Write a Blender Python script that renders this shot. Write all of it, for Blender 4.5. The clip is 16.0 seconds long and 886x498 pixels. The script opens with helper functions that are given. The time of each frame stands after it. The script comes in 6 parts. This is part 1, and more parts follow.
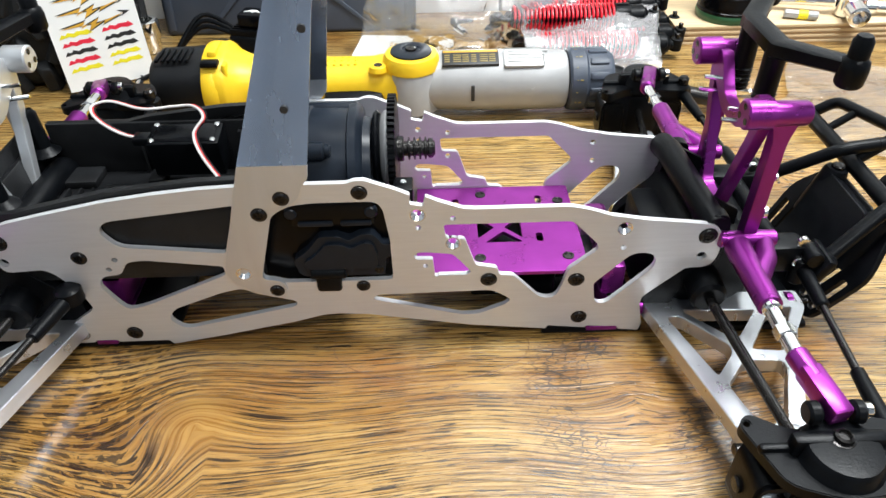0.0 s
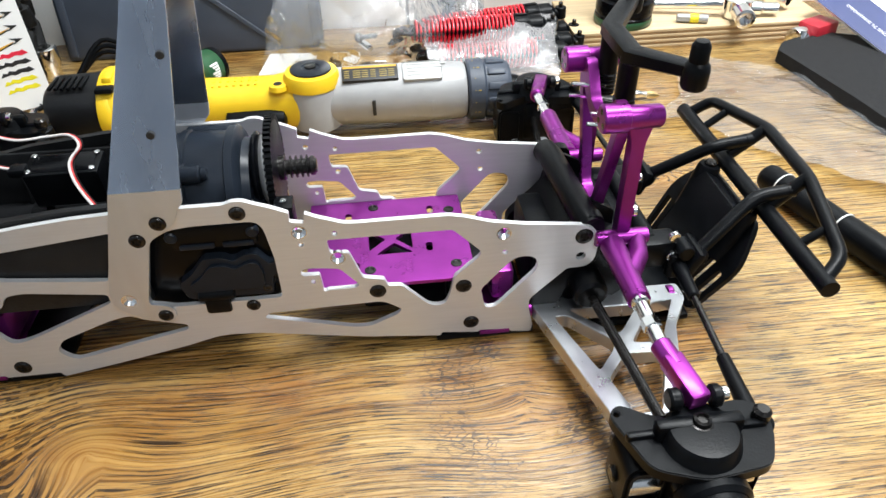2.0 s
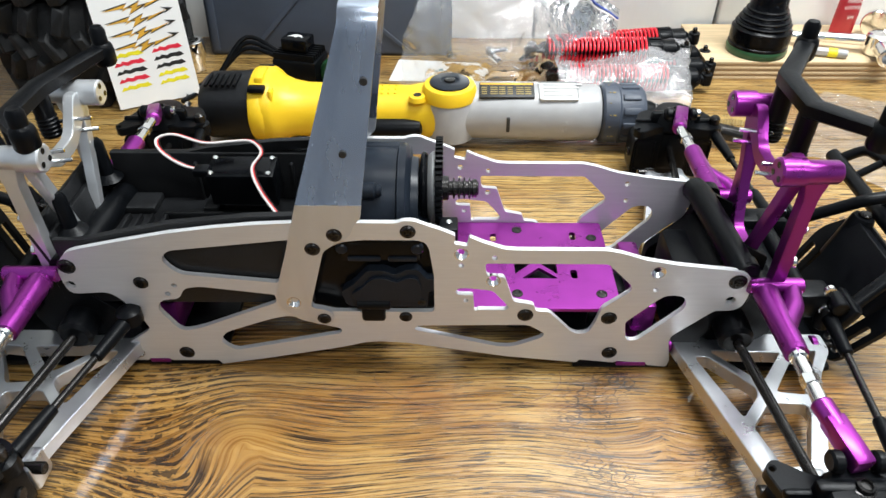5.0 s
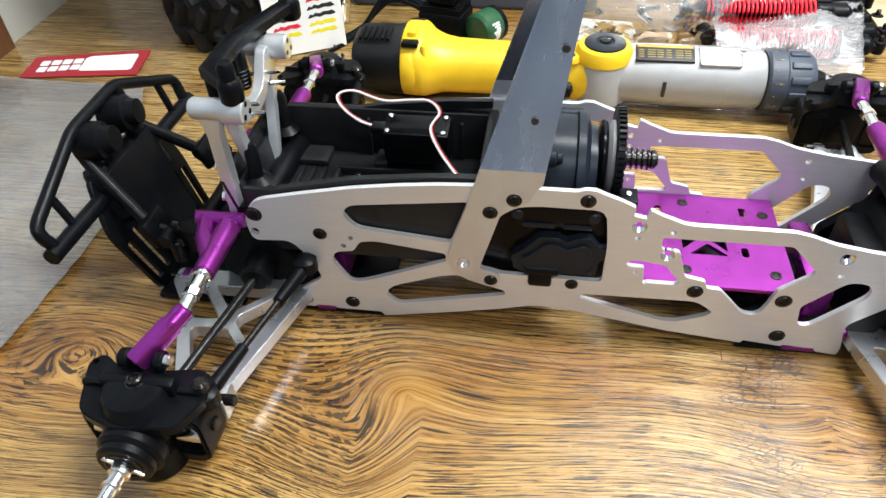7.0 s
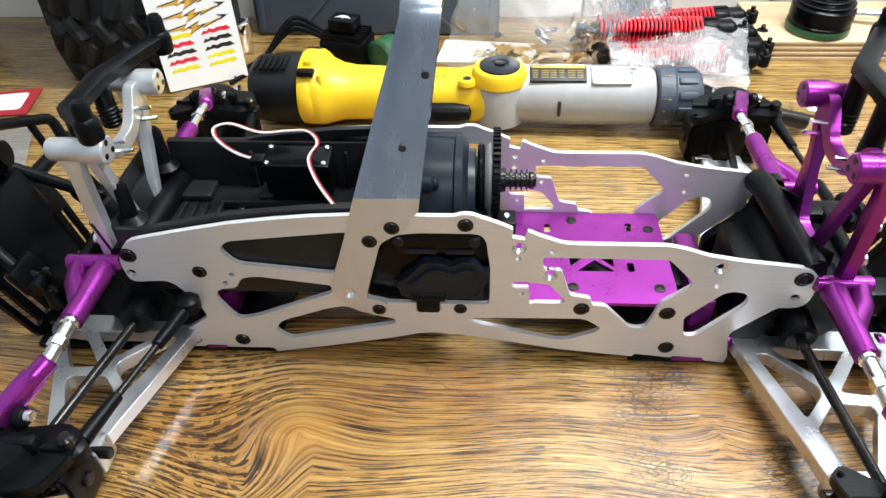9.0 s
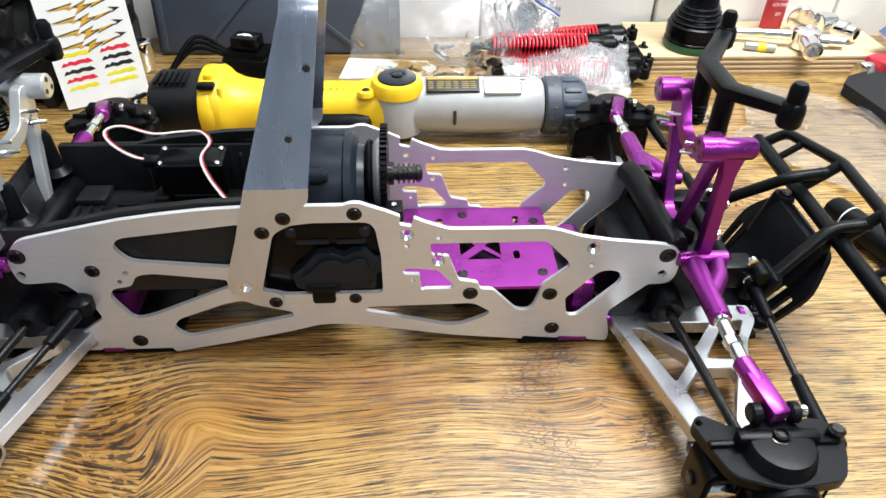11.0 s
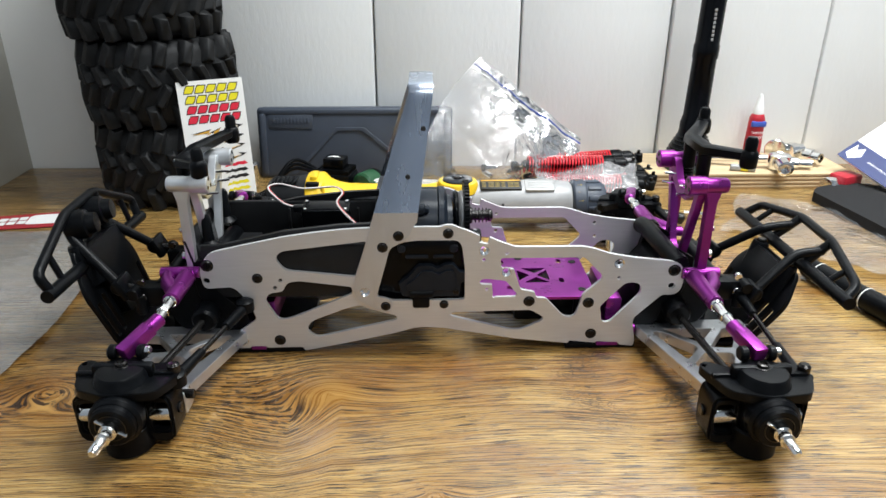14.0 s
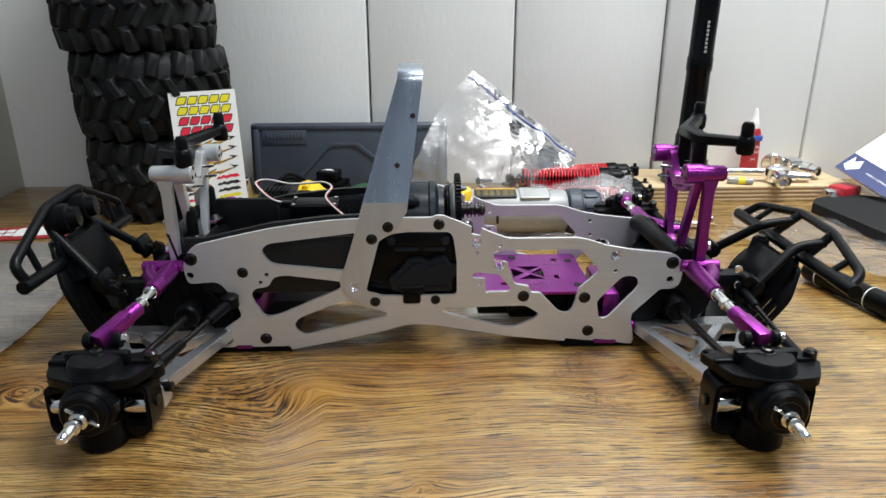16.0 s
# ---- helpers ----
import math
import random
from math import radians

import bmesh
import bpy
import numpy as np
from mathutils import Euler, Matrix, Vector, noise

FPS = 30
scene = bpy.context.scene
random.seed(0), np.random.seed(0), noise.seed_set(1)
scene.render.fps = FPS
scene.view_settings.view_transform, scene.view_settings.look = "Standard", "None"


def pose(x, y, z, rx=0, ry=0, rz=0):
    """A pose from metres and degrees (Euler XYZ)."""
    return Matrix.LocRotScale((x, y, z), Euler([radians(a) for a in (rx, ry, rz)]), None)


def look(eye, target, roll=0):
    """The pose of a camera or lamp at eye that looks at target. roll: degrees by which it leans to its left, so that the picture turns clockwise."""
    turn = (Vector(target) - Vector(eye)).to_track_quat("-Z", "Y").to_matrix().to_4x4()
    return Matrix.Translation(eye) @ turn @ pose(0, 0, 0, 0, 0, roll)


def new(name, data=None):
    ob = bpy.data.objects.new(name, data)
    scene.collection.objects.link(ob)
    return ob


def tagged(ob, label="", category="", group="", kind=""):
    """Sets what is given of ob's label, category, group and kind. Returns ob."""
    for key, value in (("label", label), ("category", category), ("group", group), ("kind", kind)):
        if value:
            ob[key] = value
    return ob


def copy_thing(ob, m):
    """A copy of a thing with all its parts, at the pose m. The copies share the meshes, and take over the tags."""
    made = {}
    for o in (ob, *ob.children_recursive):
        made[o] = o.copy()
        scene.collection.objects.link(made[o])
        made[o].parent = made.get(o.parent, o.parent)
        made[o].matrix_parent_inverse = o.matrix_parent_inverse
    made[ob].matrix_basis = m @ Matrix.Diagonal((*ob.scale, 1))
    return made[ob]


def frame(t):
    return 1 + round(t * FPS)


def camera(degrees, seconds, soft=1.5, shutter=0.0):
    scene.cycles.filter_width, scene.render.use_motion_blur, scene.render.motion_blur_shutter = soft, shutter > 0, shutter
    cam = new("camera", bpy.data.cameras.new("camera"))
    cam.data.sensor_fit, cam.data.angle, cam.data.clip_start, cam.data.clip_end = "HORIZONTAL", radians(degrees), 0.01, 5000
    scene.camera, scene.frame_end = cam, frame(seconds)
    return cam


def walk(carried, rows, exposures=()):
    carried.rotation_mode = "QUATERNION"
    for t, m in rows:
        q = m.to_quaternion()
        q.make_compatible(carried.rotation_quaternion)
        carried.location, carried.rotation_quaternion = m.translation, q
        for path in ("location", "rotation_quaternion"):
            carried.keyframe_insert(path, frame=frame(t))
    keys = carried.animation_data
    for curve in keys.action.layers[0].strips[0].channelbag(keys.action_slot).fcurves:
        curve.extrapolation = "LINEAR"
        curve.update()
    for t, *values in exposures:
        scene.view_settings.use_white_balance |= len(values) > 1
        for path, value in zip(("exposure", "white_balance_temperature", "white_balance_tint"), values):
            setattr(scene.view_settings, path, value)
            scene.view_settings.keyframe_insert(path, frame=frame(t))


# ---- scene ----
cam = camera(64.8, 16.0)
PATH = [
    (0, (0.04, -0.286, 0.303), (0.065, 1.26, -0.965), -1.0),
    (0.5, (0.048, -0.288, 0.308), (0.093, 1.265, -0.951), -1.4),
    (1, (0.06, -0.293, 0.311), (0.147, 1.273, -0.931), -1.4),
    (1.5, (0.071, -0.294, 0.309), (0.208, 1.268, -0.931), -1.5),
    (2, (0.076, -0.294, 0.308), (0.238, 1.261, -0.94), -1.2),
    (2.5, (0.082, -0.295, 0.308), (0.251, 1.251, -0.948), -1.6),
    (3, (0.081, -0.298, 0.31), (0.243, 1.248, -0.948), -1.5),
    (3.5, (0.07, -0.297, 0.31), (0.214, 1.251, -0.947), -0.6),
    (4, (0.05, -0.296, 0.316), (0.139, 1.265, -0.931), -0.1),
    (4.5, (0.036, -0.293, 0.318), (0.062, 1.266, -0.935), -0.3),
    (5, (0.025, -0.29, 0.329), (0.009, 1.265, -0.928), 0.0),
    (5.2, (0.018, -0.286, 0.335), (-0.023, 1.266, -0.925), 0.0),
    (7.3, (-0.025, -0.291, 0.338), (-0.283, 1.15, -1.024), -2.5),
    (7.5, (-0.024, -0.291, 0.339), (-0.269, 1.159, -1.017), -2.3),
    (8, (-0.013, -0.287, 0.339), (-0.219, 1.191, -0.992), -2.2),
    (8.5, (0.005, -0.282, 0.337), (-0.145, 1.216, -0.98), -2.3),
    (9, (0.012, -0.281, 0.335), (-0.098, 1.223, -0.979), -1.7),
    (9.5, (0.023, -0.278, 0.331), (-0.049, 1.227, -0.983), -1.7),
    (10, (0.036, -0.277, 0.329), (-0.009, 1.231, -0.984), -2.2),
    (10.2, (0.04, -0.278, 0.328), (0.02, 1.231, -0.985), -1.9),
    (12.3, (-0.033, -0.396, 0.33), (0.232, 1.268, -0.747), 2.0),
    (12.5, (-0.048, -0.403, 0.33), (0.219, 1.262, -0.746), 0.5),
    (13, (-0.054, -0.417, 0.327), (0.152, 1.266, -0.735), -0.6),
    (13.5, (-0.037, -0.468, 0.328), (0.108, 1.276, -0.64), -0.5),
    (14, (-0.016, -0.498, 0.314), (0.041, 1.329, -0.497), 0.2),
    (14.5, (-0.027, -0.492, 0.298), (0.053, 1.373, -0.42), 0.8),
    (15, (-0.013, -0.488, 0.294), (0.095, 1.394, -0.375), 0.2),
    (15.5, (-0.007, -0.489, 0.28), (0.068, 1.392, -0.394), 0.0),
    (16, (-0.009, -0.499, 0.271), (0.049, 1.376, -0.423), -0.1),
]
EXPOSURES = [(0.0, 0.06), (2.5, -0.04), (4.0, -0.1), (5.2, -0.06), (7.3, 0.16), (10.2, 0.14), (12.5, -0.03), (14.5, -0.32), (16.0, -0.5)]
walk(cam, [(t, look(eye, target, roll)) for t, eye, target, roll in PATH], EXPOSURES)

# world and light
world = bpy.data.worlds.new("room_air")
scene.world = world
world.use_nodes = True
world.node_tree.nodes["Background"].inputs[0].default_value = (0.93, 0.96, 1.0, 1)
world.node_tree.nodes["Background"].inputs[1].default_value = 0.06


def overhead_area_light(name, x, y, z, sx, sy, power):
    data = bpy.data.lights.new(name, "AREA")
    data.shape, data.size, data.size_y, data.energy = "RECTANGLE", sx, sy, power
    data.color = (0.945, 0.985, 1.0)
    ob = new(name, data)
    ob.matrix_world = look((x, y, z), (x, y + 0.001, 0))
    return ob


overhead_area_light("unseen_area_light", 0.58, 0.14, 1.4, 1.0, 0.28, 43)
# fill with no known source, added behind the viewer to brighten front faces
overhead_area_light("unseen_area_light", 0.65, -1.2, 1.7, 1.2, 0.25, 26)


# ---------- materials ----------
def mat(name, colour, rough=0.5, metal=0.0, vary=0.12, scale=60.0, bump=0.0, bscale=300.0, stretch=(1, 1, 1), alpha=1.0, coat=0.0, rvary=0.1, spec=0.5):
    m = bpy.data.materials.new(name)
    m.use_nodes = True
    nt = m.node_tree
    b = nt.nodes["Principled BSDF"]
    co = nt.nodes.new("ShaderNodeTexCoord")
    mp = nt.nodes.new("ShaderNodeMapping")
    mp.inputs["Scale"].default_value = stretch
    nt.links.new(co.outputs["Object"], mp.inputs[0])
    n = nt.nodes.new("ShaderNodeTexNoise")
    n.inputs["Scale"].default_value, n.inputs["Detail"].default_value = scale, 6
    nt.links.new(mp.outputs[0], n.inputs["Vector"])
    r = nt.nodes.new("ShaderNodeValToRGB")
    lo = [max(0, c * (1 - vary)) for c in colour[:3]]
    hi = [min(1, c * (1 + vary)) for c in colour[:3]]
    r.color_ramp.elements[0].position, r.color_ramp.elements[1].position = 0.3, 0.7
    r.color_ramp.elements[0].color, r.color_ramp.elements[1].color = (*lo, 1), (*hi, 1)
    nt.links.new(n.outputs["Fac"], r.inputs[0])
    nt.links.new(r.outputs[0], b.inputs["Base Color"])
    mr = nt.nodes.new("ShaderNodeMapRange")
    mr.inputs["To Min"].default_value, mr.inputs["To Max"].default_value = max(0.02, rough - rvary), min(1, rough + rvary)
    nt.links.new(n.outputs["Fac"], mr.inputs["Value"])
    nt.links.new(mr.outputs[0], b.inputs["Roughness"])
    b.inputs["Specular IOR Level"].default_value = spec
    b.inputs["Metallic"].default_value, b.inputs["Coat Weight"].default_value = metal, coat
    if alpha < 1:
        b.inputs["Alpha"].default_value = alpha
    if bump:
        n2 = nt.nodes.new("ShaderNodeTexNoise")
        n2.inputs["Scale"].default_value, n2.inputs["Detail"].default_value = bscale, 4
        nt.links.new(mp.outputs[0], n2.inputs["Vector"])
        bp = nt.nodes.new("ShaderNodeBump")
        bp.inputs["Strength"].default_value, bp.inputs["Distance"].default_value = bump, 0.001
        nt.links.new(n2.outputs["Fac"], bp.inputs["Height"])
        nt.links.new(bp.outputs[0], b.inputs["Normal"])
    return m


ALU = mat("brushed_aluminium", (0.70, 0.705, 0.72), 0.42, 0.5, 0.04, 40, 0.04, 500, (1, 1, 14))
ALU_EDGE = mat("polished_aluminium", (0.86, 0.87, 0.88), 0.22, 1.0, 0.05, 60, 0.03, 400)
# same metal as the foot; dim bluish room reflection put into the strap colour
STRAP_REFLECT = mat("satin_aluminium_with_reflection", (0.46, 0.52, 0.62), 0.25, 0.92, 0.04, 20, 0.03, 250, (6, 6, 1))
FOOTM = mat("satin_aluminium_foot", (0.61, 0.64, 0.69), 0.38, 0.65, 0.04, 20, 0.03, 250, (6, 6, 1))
ARM = mat("machined_aluminium", (0.66, 0.68, 0.71), 0.3, 0.85, 0.06, 90, 0.05, 600)
CAST = mat("bead_blasted_aluminium", (0.66, 0.675, 0.69), 0.38, 0.75, 0.06, 90, 0.08, 900)
CHROME = mat("chrome", (0.85, 0.85, 0.84), 0.12, 1.0, 0.04, 50)
PURPLE = mat("purple_anodised_aluminium", (0.285, 0.034, 0.285), 0.3, 0.85, 0.08, 70, 0.03, 700)
BLACK = mat("black_nylon", (0.0028, 0.0033, 0.0042), 0.33, 0.0, 0.3, 120, 0.12, 900, spec=0.13)
BLACK_S = mat("smooth_black_plastic", (0.0024, 0.0028, 0.0038), 0.22, 0.0, 0.2, 90, 0.05, 500, spec=0.14)
SMOKE = mat("smoked_grey_plastic", (0.011, 0.015, 0.022), 0.33, 0.0, 0.2, 50, 0.05, 400, spec=0.2)
SCREW = mat("black_oxide_steel", (0.035, 0.033, 0.032), 0.24, 0.8, 0.2, 300)
RUBBER = mat("tyre_rubber", (0.010, 0.0105, 0.011), 0.55, 0.0, 0.4, 50, 0.3, 500, spec=0.22)
YELLOW = mat("yellow_drill_housing", (0.80, 0.52, 0.015), 0.40, 0.0, 0.06, 50, 0.12, 900)
GREYPL = mat("silver_grey_plastic", (0.36, 0.36, 0.36), 0.42, 0.15, 0.06, 60, 0.1, 900)
CASEPL = mat("slate_blue_case_plastic", (0.045, 0.056, 0.078), 0.45, 0.0, 0.12, 30, 0.25, 900)
RED = mat("red_spring_enamel", (0.62, 0.008, 0.022), 0.3, 0.0, 0.1, 80)
REDTUBE = mat("red_tube", (0.45, 0.02, 0.035), 0.4, 0.0, 0.1, 60)
WHITEPL = mat("white_plastic", (0.78, 0.78, 0.76), 0.35, 0.0, 0.04, 60)
PAPER = mat("white_paper", (0.82, 0.82, 0.80), 0.55, 0.0, 0.03, 30)
NAVY = mat("navy_print", (0.02, 0.035, 0.14), 0.4, 0.0, 0.1, 30)
GREEN = mat("dark_green_print", (0.02, 0.085, 0.035), 0.35, 0.0, 0.2, 60)
YINK = mat("yellow_ink", (0.80, 0.70, 0.02), 0.5, 0.0, 0.04, 60)
RINK = mat("red_ink", (0.70, 0.02, 0.05), 0.5, 0.0, 0.04, 60)
OINK = mat("orange_ink", (0.66, 0.36, 0.04), 0.5, 0.0, 0.1, 60)
PALEGREY = mat("pale_grey_plastic", (0.48, 0.48, 0.47), 0.4, 0.1, 0.05, 60)
DULLGOLD = mat("dull_gold_print", (0.30, 0.22, 0.05), 0.5, 0.0, 0.2, 200)
KINK = mat("black_ink", (0.02, 0.02, 0.02), 0.5, 0.0, 0.1, 60)
CARDRED = mat("dull_red_card", (0.34, 0.018, 0.028), 0.45, 0.0, 0.08, 60)
BINK = mat("blue_ink", (0.05, 0.10, 0.45), 0.5, 0.0, 0.1, 60)
TEAL = mat("teal_ink", (0.02, 0.22, 0.30), 0.5, 0.0, 0.1, 60)
WHITE_WIRE = mat("white_wire", (0.62, 0.58, 0.56), 0.4)
RED_WIRE = mat("red_wire", (0.5, 0.03, 0.03), 0.4)
FOAM = mat("charcoal_foam", (0.022, 0.022, 0.023), 0.95, 0.0, 0.35, 700, 0.8, 1500, spec=0.2)
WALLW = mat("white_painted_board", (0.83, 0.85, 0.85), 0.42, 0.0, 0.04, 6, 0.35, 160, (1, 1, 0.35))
# grey of the added room shell, kept dark to cut bounce and reflections
SHELL_GREY = mat("dim_bounce_grey", (0.30, 0.33, 0.37), 0.5, 0.0, 0.08, 6, 0.3, 120)
# off-white paint taken darker: the left wall's shade is in this colour
WALL_SHADED = mat("left_wall_paint_shaded", (0.48, 0.475, 0.43), 0.5, 0.0, 0.08, 6, 0.3, 120)
BROWN = mat("dark_stained_wood", (0.13, 0.055, 0.025), 0.4, 0.0, 0.3, 30, 0.2, 200, (20, 20, 1))
PLY = mat("plywood_face", (0.62, 0.47, 0.28), 0.55, 0.0, 0.15, 20, 0.2, 300, (1, 12, 1))
PLY_D = mat("plywood_dark_ply", (0.34, 0.22, 0.11), 0.6, 0.0, 0.2, 30)
TRAYPL = mat("matt_black_tray_plastic", (0.009, 0.0095, 0.0105), 0.42, 0.0, 0.25, 60, 0.15, 700, spec=0.3)
CARPET = mat("grey_floor", (0.07, 0.08, 0.10), 0.8, 0.0, 0.2, 20)
BRASS = mat("gold_bit_steel", (0.55, 0.40, 0.18), 0.3, 1.0, 0.1, 100)


def film_mat(name, colour, density, scale, haze=0.35, relief=0.006):
    """Clear crinkled polythene: see-through, glossy, a little milky."""
    m = bpy.data.materials.new(name)
    m.use_nodes = True
    nt = m.node_tree
    nt.nodes.remove(nt.nodes["Principled BSDF"])
    out = nt.nodes["Material Output"]
    co = nt.nodes.new("ShaderNodeTexCoord")
    n = nt.nodes.new("ShaderNodeTexNoise")
    n.inputs["Scale"].default_value, n.inputs["Detail"].default_value, n.inputs["Distortion"].default_value = scale, 5, 1.2
    nt.links.new(co.outputs["Object"], n.inputs["Vector"])
    bp = nt.nodes.new("ShaderNodeBump")
    bp.inputs["Strength"].default_value, bp.inputs["Distance"].default_value = 1.0, relief
    nt.links.new(n.outputs["Fac"], bp.inputs["Height"])
    t = nt.nodes.new("ShaderNodeBsdfTransparent")
    g = nt.nodes.new("ShaderNodeBsdfGlossy")
    g.inputs["Roughness"].default_value = 0.13
    d = nt.nodes.new("ShaderNodeBsdfDiffuse")
    d.inputs["Color"].default_value = (*colour, 1)
    for s in (g, d):
        nt.links.new(bp.outputs[0], s.inputs["Normal"])
    fr = nt.nodes.new("ShaderNodeFresnel")
    fr.inputs[0].default_value = 1.6
    nt.links.new(bp.outputs[0], fr.inputs["Normal"])
    m1 = nt.nodes.new("ShaderNodeMixShader")
    m1.inputs[0].default_value = density
    nt.links.new(t.outputs[0], m1.inputs[1])
    nt.links.new(d.outputs[0], m1.inputs[2])
    m2 = nt.nodes.new("ShaderNodeMixShader")
    ad = nt.nodes.new("ShaderNodeMath")
    ad.operation = "MULTIPLY_ADD"
    ad.inputs[1].default_value, ad.inputs[2].default_value = 1.0, 0.05 * haze
    nt.links.new(fr.outputs[0], ad.inputs[0])
    nt.links.new(ad.outputs[0], m2.inputs[0])
    nt.links.new(m1.outputs[0], m2.inputs[1])
    nt.links.new(g.outputs[0], m2.inputs[2])
    nt.links.new(m2.outputs[0], out.inputs[0])
    return m


FILM = film_mat("clear_polythene", (0.85, 0.86, 0.88), 0.10, 28)
FILM_M = film_mat("milky_polythene", (0.36, 0.37, 0.37), 0.45, 14)
FILM_W = film_mat("crinkled_polythene", (0.93, 0.9, 0.91), 0.24, 75, 0.35, 0.0022)
FILM_P = film_mat("creased_polythene_sheet", (0.85, 0.86, 0.88), 0.10, 22)


def wood_mat():
    """Oiled knotty slab: grain along x that bends round the knots, with dark open pores."""
    m = bpy.data.materials.new("knotty_oiled_wood")
    m.use_nodes = True
    nt = m.node_tree
    b = nt.nodes["Principled BSDF"]
    L = nt.links.new

    def node(kind, **kw):
        n = nt.nodes.new("ShaderNode" + kind)
        for k, v in kw.items():
            n.inputs[k].default_value = v
        return n

    def mth(op, a, c=None, e=None):
        n = nt.nodes.new("ShaderNodeMath")
        n.operation = op
        for i, v in enumerate((a, c, e)):
            if v is None:
                continue
            if isinstance(v, (int, float)):
                n.inputs[i].default_value = v
            else:
                L(v, n.inputs[i])
        return n.outputs[0]

    co = nt.nodes.new("ShaderNodeTexCoord")
    sep = nt.nodes.new("ShaderNodeSeparateXYZ")
    L(co.outputs["Object"], sep.inputs[0])
    x, y = sep.outputs[0], sep.outputs[1]
    wob = node("TexNoise", Scale=9.0, Detail=3.0)
    L(co.outputs["Object"], wob.inputs["Vector"])
    wv = mth("SUBTRACT", wob.outputs["Fac"], 0.5)
    slow = nt.nodes.new("ShaderNodeMapping")
    slow.inputs["Scale"].default_value = (2.2, 7, 1)
    L(co.outputs["Object"], slow.inputs[0])
    sw = node("TexNoise", Scale=1.0, Detail=2.0)
    L(slow.outputs[0], sw.inputs["Vector"])
    g = mth("ADD", mth("MULTIPLY_ADD", wv, 0.0035, y), mth("MULTIPLY", mth("SUBTRACT", sw.outputs["Fac"], 0.5), 0.006))
    along = x
    stain = None
    ringed = crackle = None
    for k, (kx, ky, s, st, bend) in enumerate(((-0.088, -0.057, 0.058, 1.15, 0.85), (0.146, -0.05, 0.040, 1.0, 0.3), (-0.01, -0.165, 0.016, 1.8, 0.6), (-0.30, -0.05, 0.052, 1.5, 0.7), (0.33, -0.16, 0.02, 1.6, 0.6), (0.30, 0.16, 0.02, 1.6, 0.7))):
        dx = mth("MULTIPLY", mth("SUBTRACT", x, kx), 1.0 / st)
        dy = mth("SUBTRACT", y, ky)
        d2 = mth("ADD", mth("MULTIPLY", dx, dx), mth("MULTIPLY", dy, dy))
        d = mth("MULTIPLY_ADD", wv, 0.014, mth("SQRT", d2))
        w = mth("MULTIPLY", mth("POWER", 2.718, mth("MULTIPLY", d2, -1.0 / (s * 1.15) ** 2)), bend)
        if k == 0:
            # the far flank of the large knot stays nearly straight
            w = mth("MULTIPLY", w, mth("MINIMUM", 1.0, mth("MAXIMUM", 0.35, mth("MULTIPLY_ADD", dx, -22.0, 0.55))))
        # the straight grain bends into rings round the knot
        g = mth("ADD", mth("MULTIPLY", g, mth("SUBTRACT", 1.0, w)), mth("MULTIPLY", mth("ADD", d, ky), w))
        ring = mth("MULTIPLY", mth("ARCTAN2", mth("ABSOLUTE", dy), mth("MULTIPLY", dx, -1.0)), 0.035)
        along = mth("ADD", mth("MULTIPLY", along, mth("SUBTRACT", 1.0, w)), mth("MULTIPLY", ring, w))
        wide = mth("POWER", 2.718, mth("MULTIPLY", d2, -1.0 / (s * (1.9 if k == 0 else 1.5)) ** 2))
        stain = wide if stain is None else mth("MAXIMUM", stain, wide)
        if k == 0:
            # rings show on one flank of the large knot only
            flank = mth("MINIMUM", 1.0, mth("MAXIMUM", 0.1, mth("MULTIPLY_ADD", dx, -30.0, 0.2)))
            heart = mth("MINIMUM", 1.0, mth("MAXIMUM", 0.0, mth("MULTIPLY_ADD", mth("SQRT", d2), 70.0, -0.75)))
            ringed = mth("MULTIPLY", wide, flank)
        elif k == 1:
            crackle = wide
    comb = nt.nodes.new("ShaderNodeCombineXYZ")
    L(mth("MULTIPLY", along, 9.0), comb.inputs[0])
    L(mth("MULTIPLY", g, 620.0), comb.inputs[1])
    fine = node("TexNoise", Scale=1.0, Detail=5.0, Roughness=0.6)
    L(comb.outputs[0], fine.inputs["Vector"])
    comb2 = nt.nodes.new("ShaderNodeCombineXYZ")
    L(mth("MULTIPLY", along, 3.5), comb2.inputs[0])
    L(mth("MULTIPLY", g, 60.0), comb2.inputs[1])
    broad = node("TexNoise", Scale=1.0, Detail=4.0)
    L(comb2.outputs[0], broad.inputs["Vector"])
    comb3 = nt.nodes.new("ShaderNodeCombineXYZ")
    L(mth("MULTIPLY", along, 38.0), comb3.inputs[0])
    L(mth("MULTIPLY", g, 1050.0), comb3.inputs[1])
    pore = node("TexNoise", Scale=1.0, Detail=2.5, Roughness=0.5)
    L(comb3.outputs[0], pore.inputs["Vector"])
    tone = nt.nodes.new("ShaderNodeValToRGB")
    e = tone.color_ramp.elements
    e[0].position, e[0].color = 0.34, (0.118, 0.054, 0.014, 1)
    e[1].position, e[1].color = 0.62, (0.57, 0.39, 0.145, 1)
    e.new(0.48).color = (0.385, 0.228, 0.066, 1)
    L(mth("ADD", mth("MULTIPLY", fine.outputs["Fac"], 0.66), mth("MULTIPLY", broad.outputs["Fac"], 0.34)), tone.inputs[0])
    # reddish heart of the knots
    big = node("TexNoise", Scale=14.0, Detail=3.0)
    L(co.outputs["Object"], big.inputs["Vector"])
    mixk = nt.nodes.new("ShaderNodeMixRGB")
    mixk.blend_type = "MULTIPLY"
    mixk.inputs[2].default_value = (0.70, 0.50, 0.28, 1)
